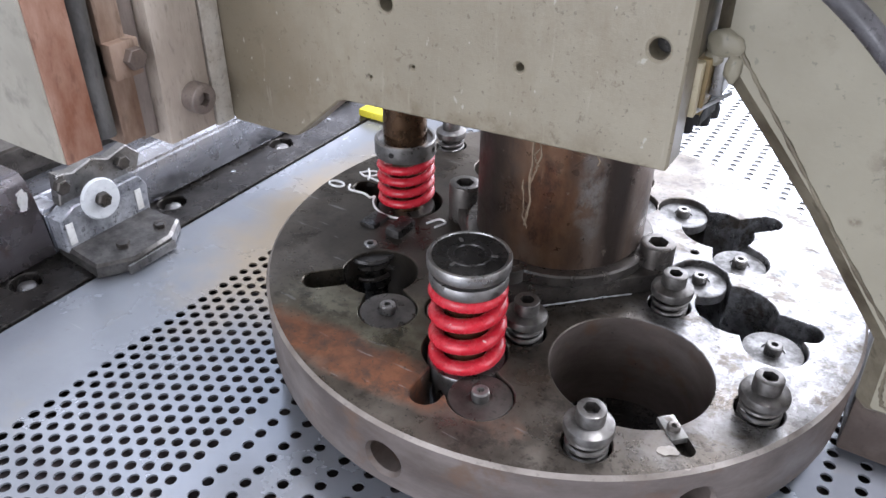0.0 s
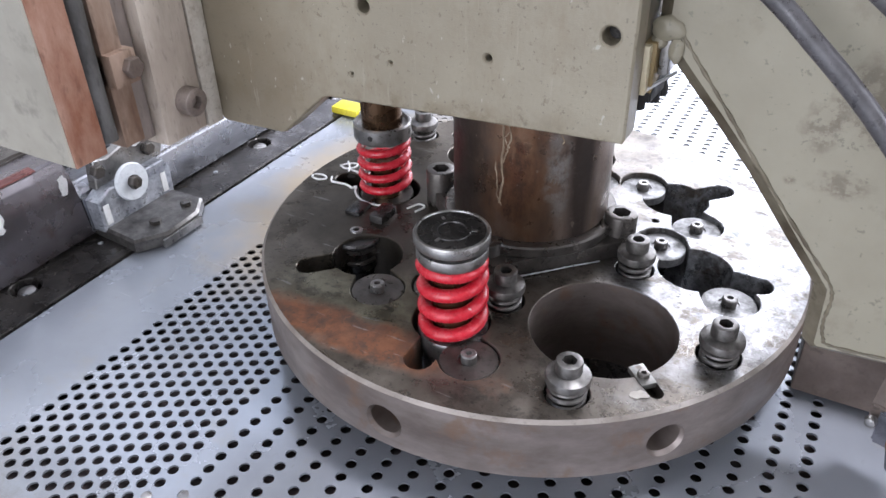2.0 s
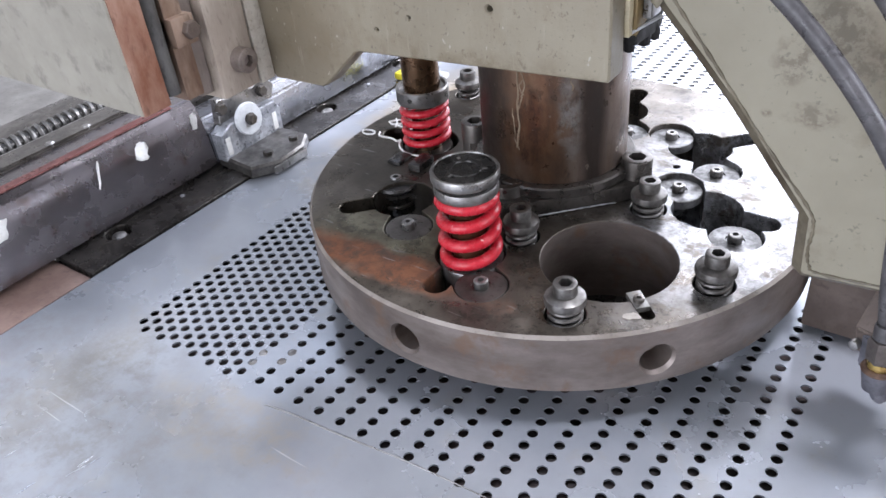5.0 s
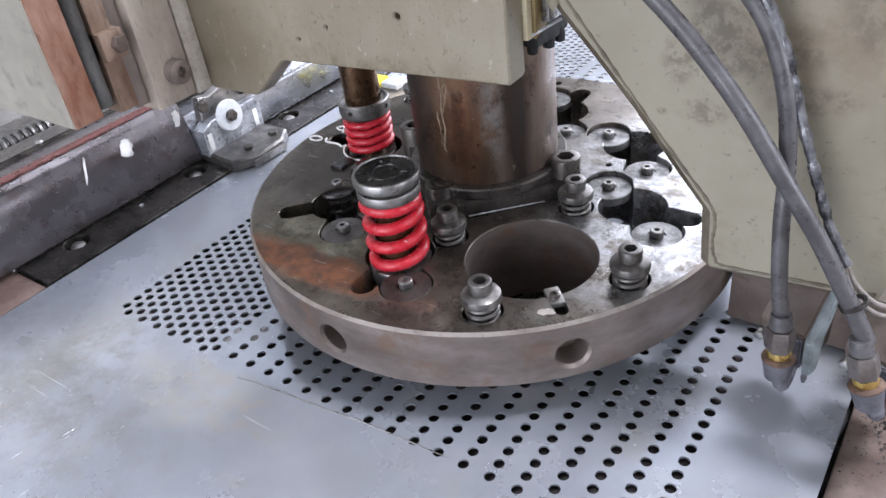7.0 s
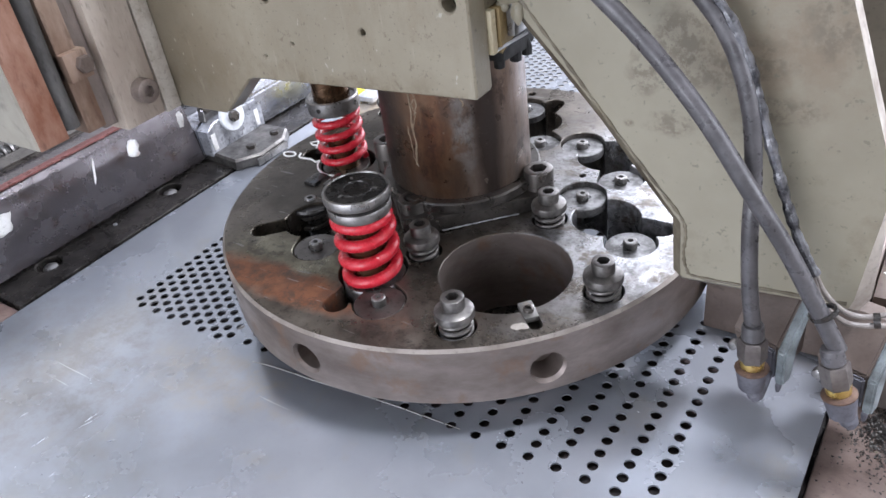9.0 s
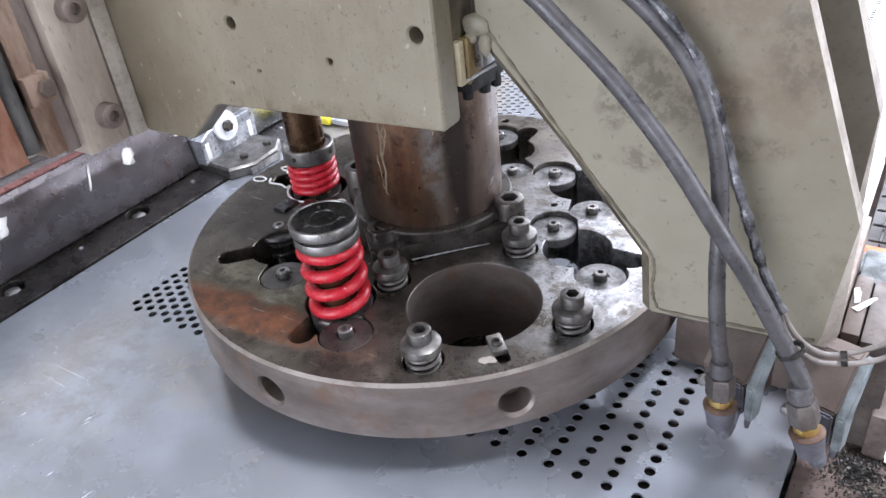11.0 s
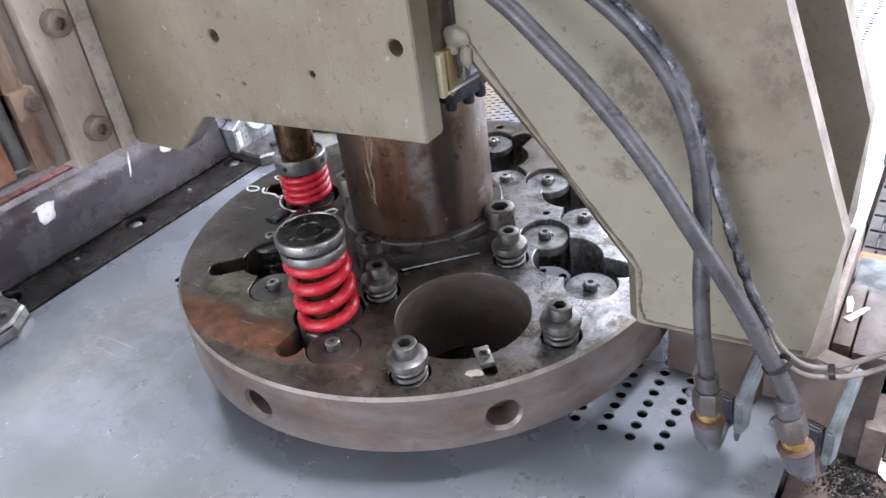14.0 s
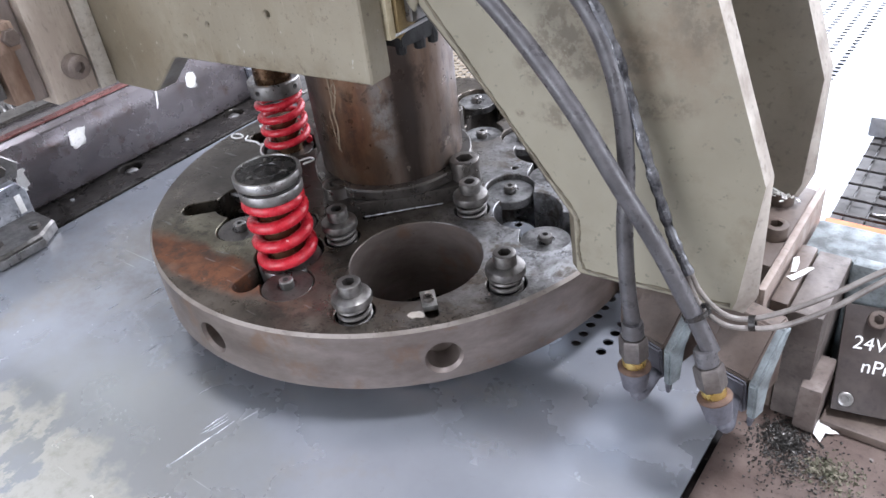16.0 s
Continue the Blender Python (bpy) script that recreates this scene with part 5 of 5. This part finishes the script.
socket_screw("plate_boss", 0.007, 0.009, BROWN_BASE, signbox, SLOPE @ Matrix.Translation((0.0225, 0.072, 0.002)), "", 0.55)
for words, u, v in (("24V", 0.008, 0.0485), ("nPn", 0.0155, 0.0315)):
    cu = bpy.data.curves.new("lettering", "FONT")
    cu.body, cu.size, cu.extrude, cu.shear = words, 0.0145, 0.0002, 0.12
    ob = new("lettering", cu)
    bpy.context.view_layer.update()
    me = bpy.data.meshes.new_from_object(ob.evaluated_get(bpy.context.evaluated_depsgraph_get()))
    bpy.data.objects.remove(ob)
    me.transform(SLOPE @ Matrix.Translation((u, v, 0.0024)))
    me.materials.clear()
    me.materials.append(WHITE_PAINT)
    letters = new("lettering", me)
    letters.parent = signbox
    tagged(letters, "white hand-painted letters")

# valve blocks under the frame
def valve(x, y, z, w, turn):
    v = thing("valve_block", "brown solenoid valve block with chipped blue-grey face", "valve", (x, y, z), "valve blocks by the frame")
    m = pose(0, 0, 0, 0, 0, turn)
    part("body", wedge([(0, 0), (0.026, 0.03), (0.042, 0.03), (0.042, -0.03), (0.012, -0.03), (0.002, -0.006)], -w, -0.005, m), BROWN_BASE, v)
    part("end_plate", wedge([(-0.002, -0.001), (0.025, 0.032), (0.034, 0.032), (0.016, -0.004), (0.013, -0.034), (0.001, -0.034)], -0.0045, 0.002, m), BLUE_WHITE, v, "chipped blue-grey end plate")
    part("front_plate", wedge([(-0.003, -0.002), (0.001, -0.001), (0.007, -0.03), (0.002, -0.034)], -w * 0.82, -0.006, m), CAP_GREY, v, "dusty grey front plate")
    part("drip", lathe([(0, 0), (0.0015, 0.001), (0.0024, 0.006), (0.0016, 0.013), (0, 0.015)], 10, None, m @ Matrix.Translation((-0.003, 0.006, -0.046))), CAP_GREY, v)
    part("lug", lathe([(0, 0), (0.0035, 0), (0.004, 0.002), (0.0035, 0.006), (0, 0.007)], 16, None, m @ Matrix.Translation((-w * 0.9, 0.0, -0.012)) @ pose(0, 0, 0, 90, 0, 0)), STEEL_GREY, v)
    return v


valve(0.338, -0.115, 0.0, 0.04, -16)
valve(0.396, -0.11, -0.008, 0.04, -14)

# ---- hydraulic hoses ----
def hose(points, r, label, foot, lean):
    h = thing("hydraulic_hose", label, "hose", (0, 0, 0), "hydraulic hoses")
    part("hose_body", tube(smooth_line(points, 10), r, 16), RUBBER, h)
    m = turned(*foot, lean)
    part("nut", lathe([(0, 0.003), (0.0092, 0.003), (0.0099, 0.005), (0.0099, 0.019), (0.009, 0.021), (0, 0.022)], 6, None, m), mottled("dull_nut_steel", (0.12, 0.105, 0.1), (0.2, 0.18, 0.165), 0.45, 0.6, 60, 200, 0.2), h, "dull steel hex nut")
    part("ferrule", lathe([(0, 0.022), (0.0075, 0.022), (0.0073, 0.031), (0.0066, 0.033), (0, 0.033)], 24, None, m), RUBBER, h)
    part("brass_ring", lathe([(0, -0.003), (0.0078, -0.003), (0.0081, -0.0015), (0.008, 0.0025), (0.0074, 0.003), (0, 0.003)], 28, None, m), BRASS, h, "brass ring")
    part("rust_ring", lathe([(0, -0.006), (0.0112, -0.006), (0.0115, -0.0048), (0.0106, -0.0038), (0.0085, -0.003), (0, -0.003)], 28, None, m), RUST_CAP, h, "rusty collar")
    part("cap", lathe([(0, -0.0245), (0.0065, -0.024), (0.0088, -0.022), (0.0098, -0.014), (0.0109, -0.0068), (0.0109, -0.006), (0, -0.006)], 28, None, m), CAP_GREY, h, "dusty grey cone cap")
    part("pipe", tube(smooth_line([m @ Vector((0, 0, -0.022)), m @ Vector((0, 0.004, -0.028)), Vector(foot) + Vector((0.006, 0.03, -0.03)), Vector(foot) + Vector((0.01, 0.06, -0.025))], 6), 0.005, 12), CAP_GREY, h)
    return h


hose([(0.3195, -0.1345, 0.028), (0.3135, -0.133, 0.06), (0.3085, -0.129, 0.1), (0.3045, -0.1205, 0.14), (0.2965, -0.116, 0.184), (0.2805, -0.113, 0.222), (0.2555, -0.112, 0.252), (0.222, -0.113, 0.278), (0.18, -0.116, 0.302), (0.12, -0.12, 0.33), (0.03, -0.14, 0.38)], 0.0054, "black rubber hydraulic hose hanging straight down beside the frame", (0.3215, -0.1365, 0.002), (-0.08, 0.02, 1))
hose([(0.3715, -0.1335, 0.03), (0.352, -0.132, 0.063), (0.331, -0.1325, 0.099), (0.3055, -0.1355, 0.1385), (0.276, -0.134, 0.1795), (0.241, -0.131, 0.2175), (0.207, -0.129, 0.248), (0.177, -0.128, 0.2725), (0.13, -0.13, 0.302), (0.06, -0.14, 0.34)], 0.0058, "black rubber hydraulic hose crossing in front of the frame", (0.3765, -0.1365, 0.001), (-0.28, 0.02, 1))

cord = thing("taped_cable", "cable wrapped in shiny black tape along the hose", "cable", (0, 0, 0))
part("taped_length", tube(smooth_line([(0.15, -0.115, 0.322), (0.2, -0.114, 0.296), (0.245, -0.113, 0.27), (0.275, -0.1125, 0.24), (0.292, -0.1125, 0.21), (0.303, -0.1135, 0.18), (0.314, -0.1145, 0.15), (0.325, -0.1165, 0.122), (0.336, -0.1195, 0.098), (0.349, -0.122, 0.076)], 14), lambda u: 0.0034 + 0.0003 * math.sin(u * 160) + 0.0004 * math.sin(u * 71), 10), TAPE, cord)
part("cable_tie", lathe([(0.0075, -0.0015), (0.0092, -0.0015), (0.0092, 0.0015), (0.0075, 0.0015)], 20, None, turned(0.3585, -0.1295, 0.0535, (-0.5, 0, 0.85)), True), STEEL_BLACK, cord)
for dz, dy in ((0.0, 0.0), (0.0045, 0.004)):
    part("lead", tube(smooth_line([(0.346, -0.123 + dy, 0.08), (0.356, -0.121 + dy, 0.0555 + dz), (0.37, -0.118 + dy, 0.042 + dz), (0.385, -0.114 + dy, 0.0405 + dz), (0.405, -0.108 + dy, 0.046 + dz * 2), (0.43, -0.1 + dy, 0.065 + dz * 2), (0.46, -0.09 + dy, 0.095 + dz), (0.52, -0.08 + dy, 0.14)], 10), 0.0018, 10), WIRE_GREY, cord, "grey cable lead")
for p, d in (((0.388, -0.111, 0.0435), (1, 0.2, 0.2)), ((0.4565, -0.088, 0.0945), (0.7, 0.2, 0.7))):
    part("wrap", lathe([(0.0035, -0.002), (0.0052, -0.002), (0.0052, 0.002), (0.0035, 0.002)], 14, None, turned(*p, d), True), STEEL_BLACK, cord)

# ---- litter: paper scraps, chips, grime ----
def scrap(name, pts_, at, label):
    bm = bmesh.new()
    vs = [bm.verts.new(p) for p in pts_]
    bm.faces.new(vs)
    bmesh.ops.triangulate(bm, faces=bm.faces)
    bmesh.ops.subdivide_edges(bm, edges=bm.edges, cuts=2)
    for v in bm.verts:
        v.co.z += 0.003 * noise.noise(v.co * 120)
    bmesh.ops.solidify(bm, geom=bm.faces[:], thickness=0.0004)
    bmesh.ops.scale(bm, vec=(0.6, 0.6, 0.6), verts=bm.verts)
    ob = link_mesh(name, bm, WHITE_PAINT)
    ob.location = at
    return tagged(ob, label, "paper scrap", "paper scraps")


scrap("paper_scrap", [(-0.006, 0.03, 0.004), (0.0, 0.034, 0.006), (0.004, 0.02, 0.006), (0.005, 0.004, 0.002), (-0.001, 0.002, 0.001)], (0.384, 0.002, 0.0055), "white torn paper scrap on the blocks")
scrap("paper_scrap", [(-0.01, -0.006, 0.001), (-0.002, -0.01, 0.001), (0.006, 0.0, 0.004), (0.017, 0.013, 0.009), (0.014, 0.018, 0.009), (0.0, 0.004, 0.005)], (0.388, 0.0, 0.0055), "white torn paper scrap on the blocks")
scrap("paper_scrap", [(-0.004, 0.02, 0.002), (0.004, 0.022, 0.003), (0.008, 0.006, 0.004), (0.02, 0.002, 0.002), (0.006, -0.004, 0.003), (0.004, -0.02, 0.001), (-0.006, -0.014, 0.002), (-0.008, 0.004, 0.005)], (0.4325, -0.04, -0.0985), "crumpled white paper scrap on the machine bed")


def litter(name, centre, spread, count, size, mat, label, category, seed):
    r = random.Random(seed)
    bm = bmesh.new()
    for _ in range(count):
        a, q = r.uniform(0, 6.28), min(abs(r.gauss(0, 0.62)), 1.7)
        x, y = centre[0] + spread[0] * q * math.cos(a), centre[1] + spread[1] * q * math.sin(a)
        s = size * r.uniform(0.4, 1.3)
        z = centre[2] + s * 0.25 + max(1 - q, 0) * 0.006 * r.random()
        box(-s, s, -s * r.uniform(0.2, 0.9), s * 0.5, -s * 0.25, s * 0.25, 0, bm, pose(x, y, z, r.uniform(-30, 30), r.uniform(-30, 30), r.uniform(0, 360)))
    return tagged(link_mesh(name, bm, mat, False), label, category, "", "stuff")


litter("metal_chips", (0.412, -0.062, -0.1), (0.024, 0.026), 1300, 0.001, CHIPS, "pile of dark oily metal chips on the bed", "metal chips", 3)
litter("metal_chips", (0.425, -0.085, -0.1), (0.05, 0.05), 600, 0.0008, CHIPS, "scattered oily metal chips on the bed", "metal chips", 4)
litter("turret_chips", (0.025, -0.185, 0.0006), (0.05, 0.03), 45, 0.0006, CHIPS, "tiny bright chips scattered on the turret", "metal chips", 12)
litter("turret_chips", (0.06, -0.05, 0.0006), (0.05, 0.04), 50, 0.0006, CHIPS, "tiny bright chips by the column foot", "metal chips", 13)
litter("turret_chips", (-0.1, -0.06, 0.0006), (0.07, 0.06), 45, 0.0006, CHIPS, "tiny bright chips on the oily turret", "metal chips", 14)
litter("grime_clump", (0.447, -0.078, -0.1), (0.026, 0.018), 420, 0.0011, MOSS, "greenish greasy grime clump on the bed", "grime", 6)
litter("dust_crumbs", (0.342, 0.072, 0.0275), (0.02, 0.006), 160, 0.0015, WHITE_PAINT, "white crumbs on the pedestal", "crumbs", 8)

# ---- beyond the machine ----
far_block = thing("safety_bracket", "yellow painted bracket at the far end of the table", "bracket", (-0.458, 0.29, -0.09))
part("arm", box(0.014, 0.06, 0.0, 0.03, 0.0005, 0.012, 0.003), YELLOW, far_block)
part("arm_end", box(0.061, 0.095, 0.004, 0.04, 0.002, 0.011, 0.003), ZINC, far_block)
rack = thing("wire_tray", "grey tray with dark wire grid and pale crossbars beside the sheet", "wire tray", (0.376, 0.151, FLOOR_Z))
part("tray", box(0.0, 0.6, 0.0, 0.34, 0.895, 0.905, 0.002), mottled("dusty_tray_steel", (0.1, 0.098, 0.095), (0.17, 0.165, 0.16), 0.6, 0.2, 14, 120, 0.4), rack)
for k in range(7):
    part("wire", tube([(0.002, 0.02 + 0.03 * k, 0.912), (0.59, 0.02 + 0.03 * k, 0.912)], 0.0013, 8), STEEL_BLACK, rack)
for x in (0.012, 0.03, 0.075, 0.19, 0.32, 0.45):
    part("cross_wire", tube([(x, 0.0, 0.909), (x, 0.33, 0.909)], 0.0012, 8), STEEL_BLACK, rack)
for y in (0.04, 0.095, 0.15):
    loop = [(0.5, y - 0.02, 0.9165), (0.07, y - 0.02, 0.9165), (0.05, y - 0.012, 0.9165), (0.045, y, 0.9165), (0.05, y + 0.012, 0.9165), (0.07, y + 0.02, 0.9165), (0.5, y + 0.02, 0.9165)]
    part("wire_loop", tube(smooth_line(loop, 6), 0.0016, 8), STEEL_BLACK, rack)
part("crossbar", box(-0.006, 0.6, 0.195, 0.235, 0.907, 0.93, 0.003), ZINC, rack)
# added white panel: stands in for the glaring background beyond the tray
part("panel", box(-0.004, 0.7, 0.345, 1.2, 0.895, 0.905, 0.003), mottled("blown_out_white", (0.7, 0.7, 0.7), (0.78, 0.78, 0.78), 0.5, 0, 6, 80, 0.1), rack, "white panel standing in for the overexposed background")
part("crossbar", box(-0.008, 0.6, 0.8, 0.84, 0.907, 0.94, 0.003), ZINC, rack)
for x in (0.02, 0.57):
    for y in (0.02, 1.15):
        part("leg", box(x - 0.018, x + 0.018, y - 0.018, y + 0.018, 0.0, 0.893, 0.003), STEEL_DARK, rack)


# ---- what moves ----
CYCLE, HIGH = 0.588, 2.5


def fed(t):
    """How far the sheet has been fed at t: one pitch a stroke, while the ram is up."""
    k = (t - HIGH + 0.03) / CYCLE
    n = math.floor(k + 0.5)
    u = min(max((k - n) * CYCLE / 0.24 + 0.5, 0.0), 1.0)
    return PITCH * (n - 5 + u * u * (3 - 2 * u))


def pressed_down(t):
    return STROKE * 0.5 * (1 - math.cos(2 * math.pi * (t - HIGH) / CYCLE))


def motions():
    feed_times = [0.1 * k for k in range(161)]
    for ob in (sheet, beam, *clamp_bits):
        x, y, z = ob.location
        walk(ob, [(t, pose(x, y + fed(t), z)) for t in feed_times])
    walk(ram, [(t, pose(RAM_X, RAM_Y, -pressed_down(t))) for t in feed_times])
    for ob, f in spring_bits:
        rows = []
        for t in feed_times:
            rows.append((t, pose(0, 0, LOW0 + (TOP0 - LOW0) * f - pressed_down(t) * f)))
        walk(ob, rows)


motions()
